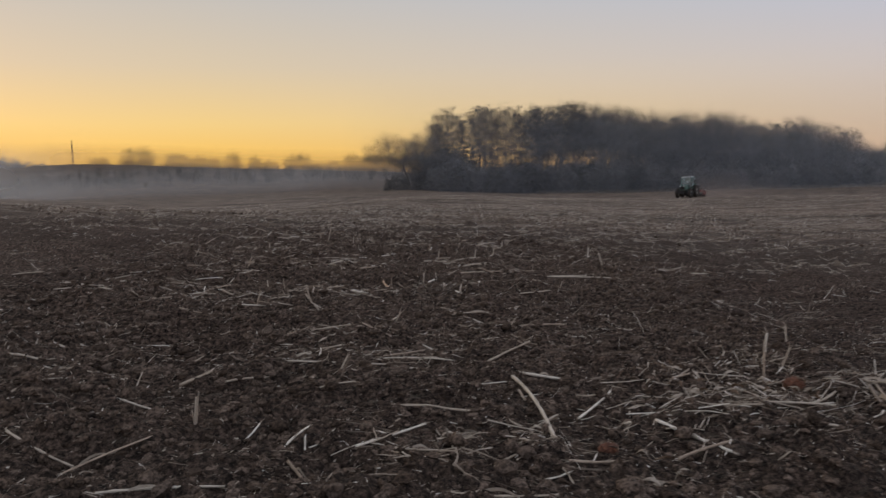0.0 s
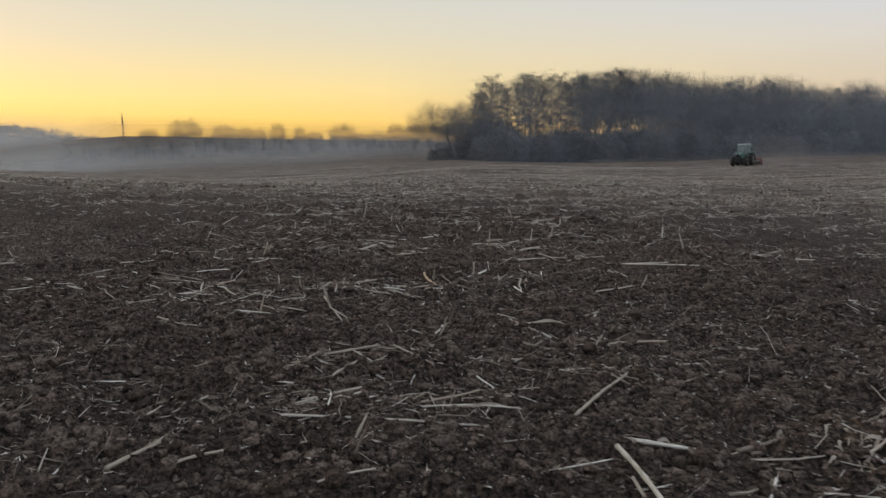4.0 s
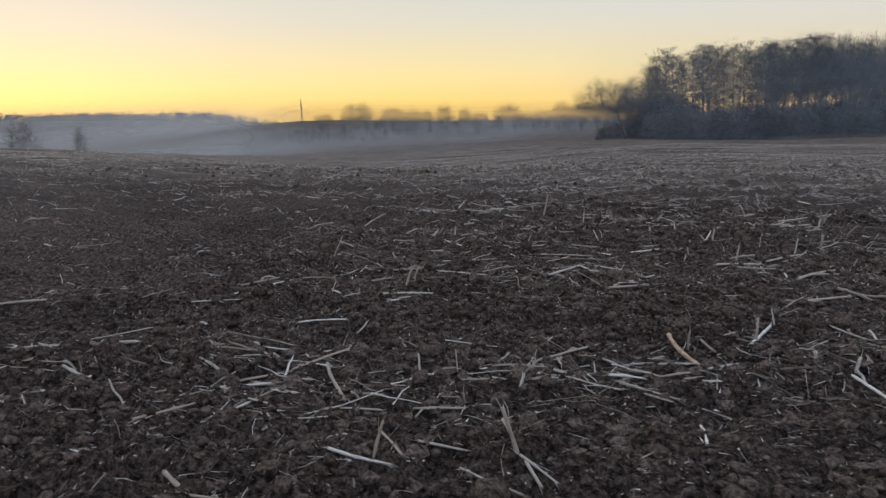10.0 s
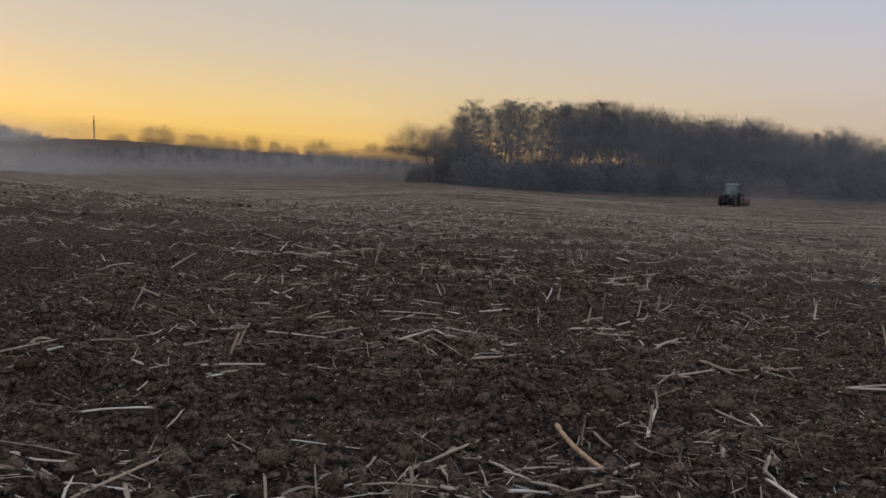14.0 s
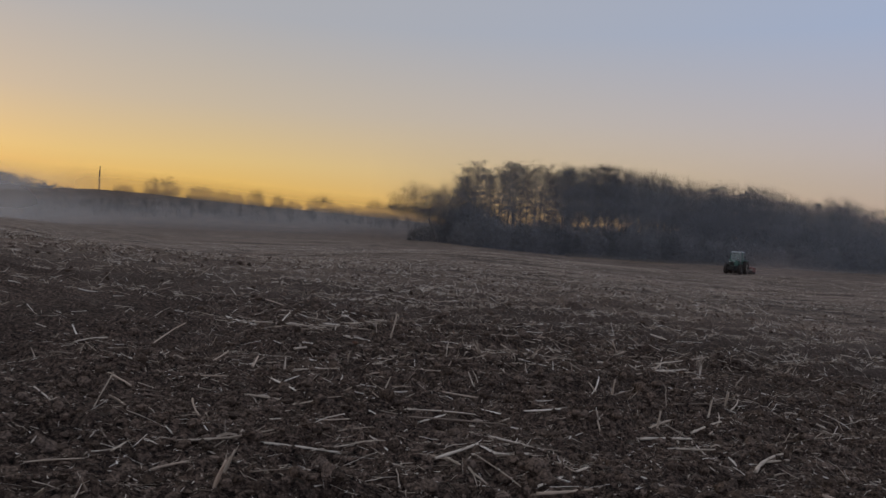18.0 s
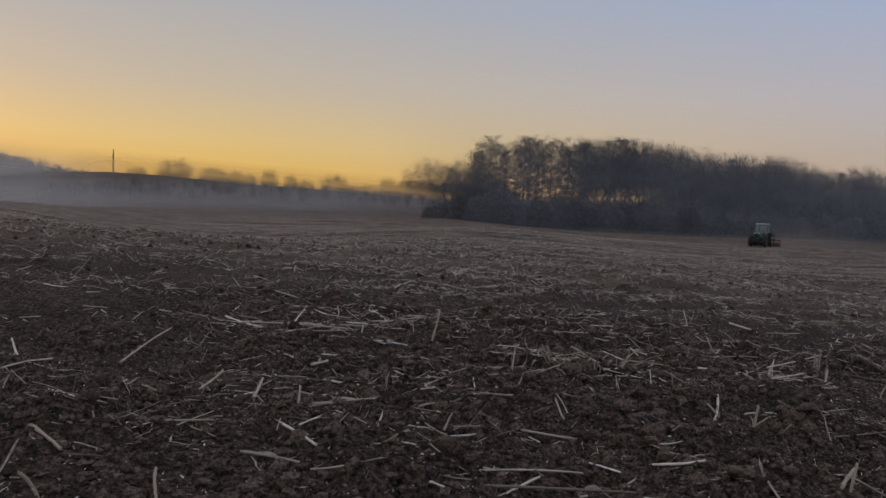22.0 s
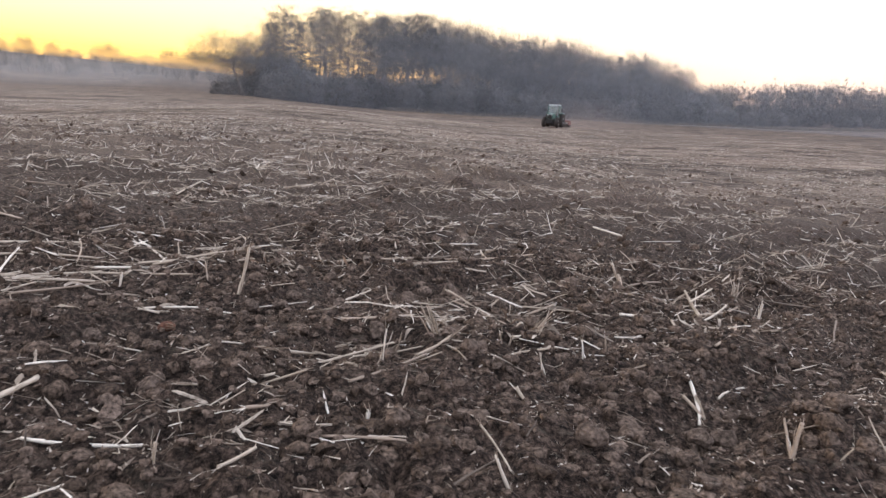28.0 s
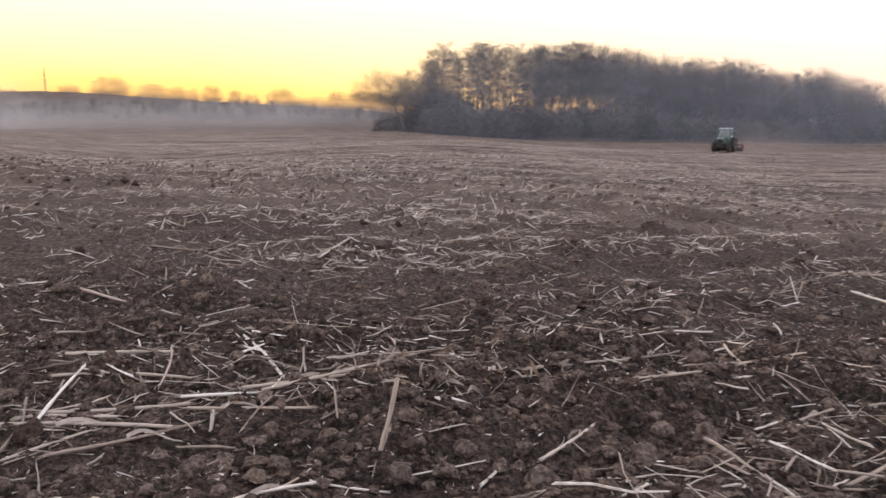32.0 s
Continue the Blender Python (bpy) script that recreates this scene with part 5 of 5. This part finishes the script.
    x, y = scatter(60000, -28, 38, 15, 52, 0.9)
    ok = (np.abs(x) > 5.5) | (y > 18.5)
    x, y = x[ok], y[ok]
    lay(mid, x, y, rng.lognormal(-2.25, 0.6, len(x)).clip(0.05, 0.6), rng.uniform(0.003, 0.008, len(x)), 0.15, 3)
    x, y = scatter(14000, -26, 26, -8, 16, 0.8)
    ok = (np.abs(x) > 7) | (y < 2)
    x, y = x[ok], y[ok]
    lay(mid, x, y, rng.lognormal(-2.15, 0.6, len(x)).clip(0.04, 0.6), rng.uniform(0.004, 0.010, len(x)), 0.12, 3)
    x, y = scatter(13000, -17, 22, 17, 34, 1.0)
    ok = (np.abs(x) > 4.5) | (y > 18.5)
    x, y = x[ok], y[ok]
    lay(mid, x, y, rng.lognormal(-2.5, 0.6, len(x)).clip(0.04, 0.5), rng.uniform(0.003, 0.008, len(x)), 0.12, 3)
    x, y = scatter(95000, -45, 60, 20, 110, 0.9)
    lay(mid, x, y, rng.lognormal(-2.1, 0.55, len(x)).clip(0.06, 0.5), rng.uniform(0.006, 0.014, len(x)), 0.45, 3)
    tagged(hung("straw_litter", mid.mesh("straw_litter_mid", STRAW)), "pale straw litter across the open field", "straw", kind="stuff")


build_litter()


def build_windrows():
    """Lines where the harrow has dropped longer straw together: ends, pieces and breadth of each."""
    rng = np.random.RandomState(14)
    s = Soup()
    for x0, y0, x1, y1, n, wide in (
        (-0.4, 4.2, 0.9, 4.7, 110, 0.13), (1.2, 4.8, 2.7, 6.2, 260, 0.18), (1.7, 5.7, 3.3, 5.95, 150, 0.11), (2.5, 6.0, 3.6, 6.3, 150, 0.2), (2.4, 6.75, 2.95, 6.95, 50, 0.09), (-1.1, 6.1, 0.2, 6.35, 50, 0.1), (-1.3, 6.8, -0.3, 7.7, 60, 0.15),
        (-4.3, 8.7, -2.6, 9.2, 70, 0.15), (-2.9, 8.5, -0.6, 9.9, 110, 0.16), (-0.9, 9.6, 0.8, 11.2, 90, 0.18), (-1.6, 9.5, 0.1, 10.5, 110, 0.15), (-3.6, 11.8, -0.9, 12.4, 110, 0.15),
        (-1.8, 16.0, 4.0, 19.5, 330, 0.25), (-2.7, 15.3, -1.4, 16.5, 100, 0.14), (-5.0, 16.2, -2.6, 17.7, 200, 0.18), (-2.7, 17.5, 0.0, 19.2, 190, 0.18), (-1.9, 16.6, -0.6, 16.9, 60, 0.12),
        (0.02, 16.53, 2.94, 19.33, 200, 0.2), (-1.01, 17.24, 1.00, 18.36, 150, 0.25),
        (-7.0, 20.8, -0.4, 26.5, 420, 0.35), (-0.5, 26.3, 8.0, 33.0, 420, 0.45), (-3.8, 20.5, -1.7, 21.6, 90, 0.2), (-12, 27, 14, 48, 700, 0.5), (2, 24, 22, 40, 600, 0.5),
    ):
        n = int(n * (0.45 if 8 < y0 < 13 else 0.66))
        f = rng.uniform(0, 1, n)
        off = rng.normal(0, wide * 1.7, n)
        run = math.hypot(x1 - x0, y1 - y0)
        x, y = x0 + (x1 - x0) * f - (y1 - y0) / run * off, y0 + (y1 - y0) * f + (x1 - x0) / run * off
        a = np.where(rng.uniform(0, 1, n) < 0.55, rng.normal(0.15, 0.35, n), rng.uniform(0, math.pi, n))
        up = np.where(rng.uniform(0, 1, n) < 0.13, rng.uniform(0.3, 1.1, n), rng.normal(0.04, 0.10, n))
        length = rng.lognormal(-2.2, 0.7, n).clip(0.025, 0.6) * np.where(np.abs(up) > 0.28, 0.55, 1.0)
        radius = rng.lognormal(-5.45, 0.45, n).clip(0.002, 0.008)
        way = np.stack([np.cos(a) * np.cos(up), np.sin(a) * np.cos(up), np.sin(up)], -1)
        dx, dy = np.cos(a) * length * 0.4, np.sin(a) * length * 0.4
        z0, z1, zm = soil(x - dx, y - dy), soil(x + dx, y + dy), soil(x, y)
        lying = np.abs(up) < 0.28
        way[:, 2] = np.where(lying, (z1 - z0) / (0.8 * length) + way[:, 2], way[:, 2])
        z = np.where(lying, np.maximum((z0 + z1) / 2, zm) + radius + rng.uniform(0, 0.015, n), zm + np.abs(np.sin(up)) * length * 0.4)
        s.shreds(np.stack([x, y, z], -1), way, length, radius, rng, 4, 4, 0.05)
    tagged(hung("straw_litter", s.mesh("windrow_straw", STRAW)), "longer bleached stalk pieces dropped in rough lines", "straw", kind="stuff")


build_windrows()


def lumps(n, body_v, body_f, size, rng, jitter, x0, x1, y0, y1):
    x, y = rng.uniform(x0, x1, n), rng.uniform(y0, y1, n)
    v = body_v[None] * (1 + rng.normal(0, jitter, (n, len(body_v), 1))) + rng.normal(0, jitter * 0.5, (n, len(body_v), 3))
    v = v * (size[:, None, None] * np.stack([rng.uniform(0.8, 1.4, n), rng.uniform(0.8, 1.3, n), rng.uniform(0.55, 1.0, n)], -1)[:, None])
    a = rng.uniform(0, 6.28, n)[:, None]
    lx, ly = v[..., 0] * np.cos(a) - v[..., 1] * np.sin(a), v[..., 0] * np.sin(a) + v[..., 1] * np.cos(a)
    v = np.stack([lx + x[:, None], ly + y[:, None], v[..., 2] + (soil(x, y) + size * 0.1)[:, None]], -1)
    return v.reshape(-1, 3), (body_f[None] + (np.arange(n) * len(body_v))[:, None, None]).reshape(-1, 3)


def build_clods():
    """Loose lumps of soil: many little faceted bodies, the larger ones rounder."""
    rng = np.random.RandomState(9)
    bm = bmesh.new()
    bmesh.ops.create_icosphere(bm, subdivisions=2, radius=1.0)
    bm.verts.ensure_lookup_table()
    ico_v = np.array([v.co[:] for v in bm.verts])
    ico_f = np.array([[v.index for v in f.verts] for f in bm.faces])
    bm.free()
    eight_v = np.array([(1, 0, 0), (-1, 0, 0), (0, 1, 0), (0, -1, 0), (0, 0, 1), (0, 0, -1)], float)
    eight_f = np.array([(0, 2, 4), (2, 1, 4), (1, 3, 4), (3, 0, 4), (2, 0, 5), (1, 2, 5), (3, 1, 5), (0, 3, 5)])
    small = rng.lognormal(-4.5, 0.5, 15000).clip(0.005, 0.03)
    v, f = lumps(15000, eight_v, eight_f, small, rng, 0.22, -5.2, 3.8, 2.6, 20)
    tagged(hung("soil_clods", fast_mesh("soil_crumbs", v, f, [CLOD])), "loose dark brown crumbs of tilled soil", "soil clods", kind="stuff")
    bm = bmesh.new()
    bmesh.ops.create_icosphere(bm, subdivisions=1, radius=1.0)
    bm.verts.ensure_lookup_table()
    mid_v, mid_f = np.array([v.co[:] for v in bm.verts]), np.array([[v.index for v in f.verts] for f in bm.faces])
    bm.free()
    middle = rng.lognormal(-3.95, 0.4, 19000).clip(0.012, 0.05)
    v, f = lumps(19000, mid_v, mid_f, middle, rng, 0.20, -4.6, 3.2, 2.6, 19)
    tagged(hung("soil_clods", fast_mesh("soil_lumps", v, f, [CLOD])), "broken dark brown lumps of tilled soil", "soil clods", kind="stuff")
    sown = []
    for count, y0, y1, x0, x1 in ((5200, 19, 36, -16, 22), (3000, 36, 54, -22, 30), (2200, 54, 84, -30, 44)):
        wide = rng.lognormal(-3.55, 0.4, count).clip(0.012, 0.06)
        sown.append(lumps(count, eight_v, eight_f, wide, rng, 0.22, x0, x1, y0, y1))
    start = np.cumsum([0] + [len(v) for v, f in sown])
    v, f = np.concatenate([v for v, f in sown]), np.concatenate([f + k for (v, f), k in zip(sown, start)])
    tagged(hung("soil_clods", fast_mesh("soil_field_lumps", v, f, [CLOD])), "dark soil lumps across the open field", "soil clods", kind="stuff")
    big = rng.lognormal(-3.55, 0.4, 2300).clip(0.018, 0.058)
    v, f = lumps(2300, ico_v, ico_f, big, rng, 0.12, -5.5, 4.0, 2.6, 21)
    tagged(hung("soil_clods", fast_mesh("soil_clods", v, f, [CLOD], True)), "lumpy dark brown clods of tilled soil", "soil clods", kind="stuff")


build_clods()


def clod_mesh(seed):
    """A broken lump of earth: a body cut by chance planes, crumbly on its faces."""
    rng = np.random.RandomState(seed)
    bm = bmesh.new()
    bmesh.ops.create_icosphere(bm, subdivisions=3, radius=1.0)
    way = rng.normal(size=(11, 3))
    way /= np.linalg.norm(way, axis=1)[:, None]
    far = rng.uniform(0.55, 0.95, 11)
    stretch = rng.uniform(0.75, 1.25, 3) * np.array([1.1, 1.0, 0.8])
    for v in bm.verts:
        d = np.array(v.co)
        face = way @ d
        reach = min(1.0, float(np.min(np.where(face > 0.15, far / np.maximum(face, 0.15), 9.0))))
        v.co = Vector(d * stretch * reach * (1 + rng.normal(0, 0.05) + 0.05 * math.sin(7 * d[0] + 5 * d[1] + seed) * math.cos(6 * d[2] - 4 * d[0])))
    me = bpy.data.meshes.new("soil_clod")
    bm.to_mesh(me)
    bm.free()
    me.materials.append(LUMP)
    return me


def build_large_clods():
    """The largest clods along the way, each lying loose on the soil."""
    rng = np.random.RandomState(77)
    kinds = [clod_mesh(k) for k in range(8)]
    for k in range(280):
        y = rng.uniform(3.0, 18.5) if k % 3 else rng.uniform(13.5, 17.5)
        x = np.interp(y, [3, 9, 18], [0.4, -1.2, -1.7]) + rng.normal(0, 1.1)
        size = min(0.065, max(0.02, float(rng.lognormal(-3.35, 0.35))))
        ob = hung("clod", kinds[k % 8])
        ob.matrix_basis = pose(x, y, float(soil(x, y)) + size * 0.35, rng.uniform(-30, 30), rng.uniform(-30, 30), rng.uniform(0, 360)) @ Matrix.Scale(size, 4)
        tagged(ob, "broken lump of dark brown earth lying on tilled soil", "clod", "large clods on the field")


build_large_clods()


def husk_pile(x, y, spread, count, seed):
    """A little heap of torn husks and dead leaves, each a curled strip with thickness."""
    rng = np.random.RandomState(seed)
    e = new("husk_pile")
    e.location = (x, y, float(soil(x, y)))
    for k in range(count):
        n = 7
        w = np.linspace(0, 1, n)
        run, wide = rng.uniform(0.05, 0.13), rng.uniform(0.005, 0.013)
        curl, dip = rng.uniform(-1.5, 1.5), rng.uniform(0.2, 1.2)
        mid = np.stack([w * run, curl * 0.05 * w**2, 0.04 * dip * np.sin(w * 3.0)], -1)
        side = np.stack([np.zeros(n), np.cos(curl * w * 2), np.sin(curl * w * 2)], -1) * (wide * np.sin(np.pi * (0.1 + 0.85 * w)))[:, None]
        v = np.concatenate([mid + side, mid - side])
        v = np.concatenate([v, v + np.array([0, 0, 0.0015])])
        i = np.arange(n - 1)
        q = np.concatenate([np.stack([i, i + 1, n + i + 1, n + i], -1), np.stack([3 * n + i, 3 * n + i + 1, 2 * n + i + 1, 2 * n + i], -1)])
        s = Soup()
        s.add(v, q)
        ob = hung("husk", s.mesh("husk", HUSK if k % 5 < 3 else BROWNLEAF, True), e)
        dx, dy = rng.normal(0, spread, 2)
        ob.matrix_basis = pose(dx, dy, float(soil(x + dx, y + dy)) - e.location.z + rng.uniform(0.005, 0.03), rng.normal(0, 25), rng.normal(-5, 18), rng.uniform(0, 360))
    tagged(e, "small heap of torn tan and brown maize husks on soil", "husk pile", "husk heaps on the field")


husk_pile(2.64, 5.9, 0.14, 22, 1)
husk_pile(2.06, 5.75, 0.16, 22, 2)
husk_pile(1.23, 4.15, 0.10, 12, 3)
husk_pile(-2.63, 17.5, 0.15, 26, 4)
husk_pile(-2.16, 17.8, 0.12, 20, 5)
husk_pile(-1.63, 16.1, 0.10, 14, 6)
husk_pile(-1.13, 16.0, 0.12, 12, 7)
husk_pile(0.62, 16.85, 0.14, 14, 8)
husk_pile(1.65, 5.9, 0.10, 10, 9)
husk_pile(2.66, 6.87, 0.09, 18, 11)
husk_pile(2.35, 5.85, 0.17, 16, 12)
husk_pile(1.85, 5.5, 0.12, 12, 13)
husk_pile(0.17, 4.62, 0.08, 14, 14)


def rust_lump(x, y, size, seed):
    """A rotten cob stub in its husk: a knobbly body with curled strips round it."""
    rng = np.random.RandomState(seed)
    e = new("cob_stub")
    e.location = (x, y, float(soil(x, y)) + size * 0.5)
    bm = bmesh.new()
    bmesh.ops.create_icosphere(bm, subdivisions=3, radius=size)
    for v in bm.verts:
        k = v.co / size
        v.co = Vector((k.x * 1.25, k.y * 0.9, k.z * 0.85)) * size * (1 + 0.10 * math.sin(9 * k.x + seed) * math.cos(8 * k.z) + rng.normal(0, 0.03))
    part("cob", bm, RUST, e)
    for k in range(6):
        u = np.linspace(0, 1, 6)
        turn = rng.uniform(0, 6.28)
        pts = np.stack([size * (1.1 * np.cos(u * 2.2 - 0.6)), size * 1.05 * np.sin(u * 2.2 - 0.6) * math.cos(turn), size * 1.05 * np.sin(u * 2.2 - 0.6) * math.sin(turn)], -1)
        s = Soup()
        s.tube(pts, size * 0.22 * (1 - 0.7 * u), 5)
        hung("husk", s.mesh("cob_husk", BROWNLEAF, True), e)
    tagged(e, "rust-brown rotten maize cob stub on the soil", "maize cob", "cob stubs on the field")


rust_lump(2.64, 5.92, 0.066, 1)
rust_lump(0.99, 4.43, 0.045, 2)
rust_lump(-3.07, 16.08, 0.036, 3)
husk_pile(0.76, 17.22, 0.15, 16, 10)

# ---- tractor with its cultivator ----
GREEN = plain("tractor_green_paint", (0.05, 0.12, 0.09), (0.09, 0.19, 0.145), 3, 0.4)
RED = plain("implement_red_paint", (0.13, 0.028, 0.024), (0.22, 0.05, 0.042), 4, 0.6)
RUBBER = plain("tyre_rubber", (0.02, 0.018, 0.016), (0.07, 0.055, 0.045), 6, 0.9)
RIM = plain("rim_dusty_grey", (0.16, 0.16, 0.14), (0.28, 0.27, 0.24), 5, 0.5)
# the roof's pale grey has the sky's reflection put into its colour
CABSKY = plain("cab_roof_sky_pale", (0.40, 0.43, 0.42), (0.55, 0.58, 0.57), 3, 0.5)
DARK = plain("dark_iron", (0.02, 0.02, 0.02), (0.06, 0.055, 0.05), 8, 0.6, 0.5)
LAMP = plain("lamp_lens", (0.7, 0.7, 0.68), (0.85, 0.85, 0.82), 10, 0.15)


def glass():
    m, n, l, b = material("cab_glass", 0.06)
    b.inputs["Base Color"].default_value = (0.75, 0.82, 0.80, 1)
    b.inputs["Transmission Weight"].default_value = 0.75
    return m


GLASS = glass()


def block(center, size, bevel=0.03, top=(1.0, 1.0), shift=0.0):
    """A bevelled block; top: how much narrower its upper face is in x and y."""
    bm = bmesh.new()
    bmesh.ops.create_cube(bm, size=1.0)
    for v in bm.verts:
        if v.co.z > 0:
            v.co.x, v.co.y = v.co.x * top[0] + shift, v.co.y * top[1]
        v.co = Vector((v.co.x * size[0] + center[0], v.co.y * size[1] + center[1], v.co.z * size[2] + center[2]))
    bmesh.ops.bevel(bm, geom=bm.edges[:], offset=min(bevel, min(size) * 0.45), segments=2, affect="EDGES", clamp_overlap=True)
    return bm


def drum(center, radius, width, axis="y", segments=28, bevel=0.05):
    bm = bmesh.new()
    bmesh.ops.create_cone(bm, cap_ends=True, segments=segments, radius1=radius, radius2=radius, depth=width)
    rims = [e for e in bm.edges if abs(e.verts[0].co.z - e.verts[1].co.z) < 1e-6]
    if bevel:
        bmesh.ops.bevel(bm, geom=rims, offset=bevel, segments=3, affect="EDGES", clamp_overlap=True)
    turn = {"y": Matrix.Rotation(math.pi / 2, 4, "X"), "x": Matrix.Rotation(math.pi / 2, 4, "Y"), "z": Matrix.Identity(4)}[axis]
    bmesh.ops.transform(bm, matrix=Matrix.Translation(center) @ turn, verts=bm.verts)
    return bm


def tyre(center, radius, width):
    """A ring with lugs."""
    s = Soup()
    k, prof = 36, 8
    a = np.arange(k) * 2 * math.pi / k
    p = np.arange(prof) * 2 * math.pi / prof
    big, small = radius - width * 0.28, width * 0.28
    r = big + small * np.cos(p)[None] * np.where(np.arange(k) % 2, 1.0, 0.86)[:, None]
    v = np.stack([r * np.cos(a)[:, None], np.repeat(np.sin(p)[None] * width / 2, k, 0), r * np.sin(a)[:, None]], -1).reshape(-1, 3)
    i, j = np.meshgrid(np.arange(k), np.arange(prof), indexing="ij")
    q = np.stack([i * prof + j, ((i + 1) % k) * prof + j, ((i + 1) % k) * prof + (j + 1) % prof, i * prof + (j + 1) % prof], -1).reshape(-1, 4)
    s.add(v + np.array(center), q)
    return s.mesh("tyre", RUBBER, True)


def wheel(parent, x, y, radius, width):
    t = hung("wheel", tyre((x, y, radius), radius, width), parent, "dusty black lugged tractor tyre")
    part("rim", drum((x, y, radius), radius * 0.52, width * 0.7, "y", 24, 0.04), RIM, t, "dusty grey steel rim")
    part("hub", drum((x, y + math.copysign(width * 0.38, y), radius), 0.16, 0.12, "y", 12, 0.02), DARK, t)


def build_tractor(x, y, heading):
    e = new("tractor")
    part("hood", block((1.45, 0, 1.5), (2.1, 0.82, 0.72), 0.12, (0.92, 0.86), -0.03), GREEN, e, "dark green engine hood")
    part("chassis", block((0.6, 0, 0.85), (3.4, 0.6, 0.5), 0.06), DARK, e)
    part("front_weight", block((2.75, 0, 0.85), (0.35, 0.9, 0.5), 0.06), DARK, e)
    part("grille", block((2.5, 0, 1.45), (0.06, 0.6, 0.5), 0.02), DARK, e)
    for s in (-1, 1):
        part("headlight", block((2.52, 0.24 * s, 1.72), (0.06, 0.2, 0.12), 0.02), LAMP, e, "clear headlight lens")
        part("work_light", block((0.34, 0.55 * s, 2.98), (0.08, 0.2, 0.12), 0.02), LAMP, e, "roof work light")
        part("fender", block((-1.05, 0.93 * s, 1.86), (1.35, 0.56, 0.12), 0.05, (0.7, 1.0)), GREEN, e, "green rear fender")
        part("fender", block((1.6, 0.88 * s, 1.42), (0.8, 0.44, 0.05), 0.02, (0.7, 1.0)), DARK, e)
        part("mirror", block((0.35, 1.15 * s, 2.35), (0.05, 0.18, 0.32), 0.02), DARK, e)
        part("step", block((0.1, 0.78 * s, 0.7), (0.4, 0.25, 0.5), 0.03), DARK, e)
        wheel(e, -1.05, 0.95 * s, 0.93, 0.58)
        wheel(e, 1.6, 0.90 * s, 0.70, 0.48)
        for px in (0.22, -1.25):
            part("cab_pillar", block((px, 0.74 * s, 2.2), (0.09, 0.09, 1.55), 0.02), GREEN, e)
        part("side_window", block((-0.5, 0.75 * s, 2.3), (1.36, 0.02, 1.25), 0.005), GLASS, e, "glass cab window")
    part("cab_floor", block((-0.5, 0, 1.4), (1.6, 1.5, 0.35), 0.06), GREEN, e)
    part("windscreen", block((0.24, 0, 2.3), (0.02, 1.38, 1.25), 0.005), GLASS, e, "glass windscreen")
    part("rear_window", block((-1.27, 0, 2.3), (0.02, 1.38, 1.25), 0.005), GLASS, e, "glass rear window")
    part("roof", block((-0.5, 0, 3.0), (1.7, 1.5, 0.14), 0.06, (0.85, 0.85)), CABSKY, e, "cab roof coloured pale for the sky's reflection")
    part("seat", block((-0.7, 0, 1.85), (0.5, 0.5, 0.6), 0.08, (0.5, 0.9), -0.2), DARK, e)
    part("steering_wheel", drum((-0.1, 0, 2.0), 0.2, 0.04, "z", 16, 0.01), DARK, e)
    part("exhaust", drum((0.38, 0.62, 2.35), 0.06, 1.9, "z", 12, 0.01), STEEL, e, "upright bright exhaust pipe")
    part("hitch", block((-2.0, 0, 0.75), (0.9, 0.7, 0.12), 0.03), DARK, e)
    e.matrix_basis = pose(x, y, float(land(x, y)) + 0.02, 0, 0, heading)
    tagged(e, "dark green tractor with cab roof coloured pale for the sky's reflection working the field", "tractor")
    c = new("cultivator")
    for px in (-2.6, -3.3, -4.0):
        part("beam", block((px, 0, 0.85), (0.12, 3.0, 0.12), 0.02), RED, c, "red steel cross beam")
    for py in (-1.2, 0, 1.2):
        part("rail", block((-3.3, py, 0.97), (1.6, 0.1, 0.1), 0.02), RED, c, "red steel rail")
    part("mast_frame", block((-2.5, 0, 1.25), (0.14, 0.6, 0.8), 0.03, (1.0, 0.4)), RED, c, "red headstock")
    for k, py in enumerate(np.linspace(-1.4, 1.4, 9)):
        px = (-2.6, -3.3, -4.0)[k % 3]
        part("tine", block((px, float(py), 0.42), (0.05, 0.05, 0.85), 0.01, (1, 1), 0.0), DARK, c)
    part("roller", drum((-4.6, 0, 0.27), 0.27, 2.9, "y", 20, 0.02), DARK, c, "iron cage roller")
    for s in (-1, 1):
        part("roller_arm", block((-4.35, 1.35 * s, 0.62), (0.7, 0.08, 0.1), 0.02), RED, c)
        part("side_plate", block((-3.6, 1.55 * s, 0.6), (1.5, 0.05, 0.55), 0.02), RED, c, "red side plate")
    c.matrix_basis = e.matrix_basis.copy()
    tagged(c, "red tined cultivator behind the tractor", "cultivator")


build_tractor(33.0, 111.0, -122)


def build_grass():
    """The strip of dead grass along the wood's foot."""
    rng = np.random.RandomState(33)
    s = Soup()
    n = 16000
    x = rng.uniform(20, 190, n)
    y = np.interp(x, [-20, 0, 60, 100, 140, 200], [212, 208, 205, 205, 215, 245]) - 6 + rng.normal(0, 2.2, n) - 6 * smooth(60, 150, x)
    base = np.stack([x, y, land(x, y) - 0.05], -1)
    tip = base + np.stack([rng.normal(0, 0.15, n), rng.normal(0, 0.15, n), rng.uniform(0.4, 1.0, n)], -1)
    s.slivers(base, tip, rng.uniform(0.05, 0.12, n), rng)
    tagged(hung("dry_grass", s.mesh("dry_grass", DRYGRASS)), "strip of dead tan grass along the wood's foot", "grass", kind="stuff")


build_grass()
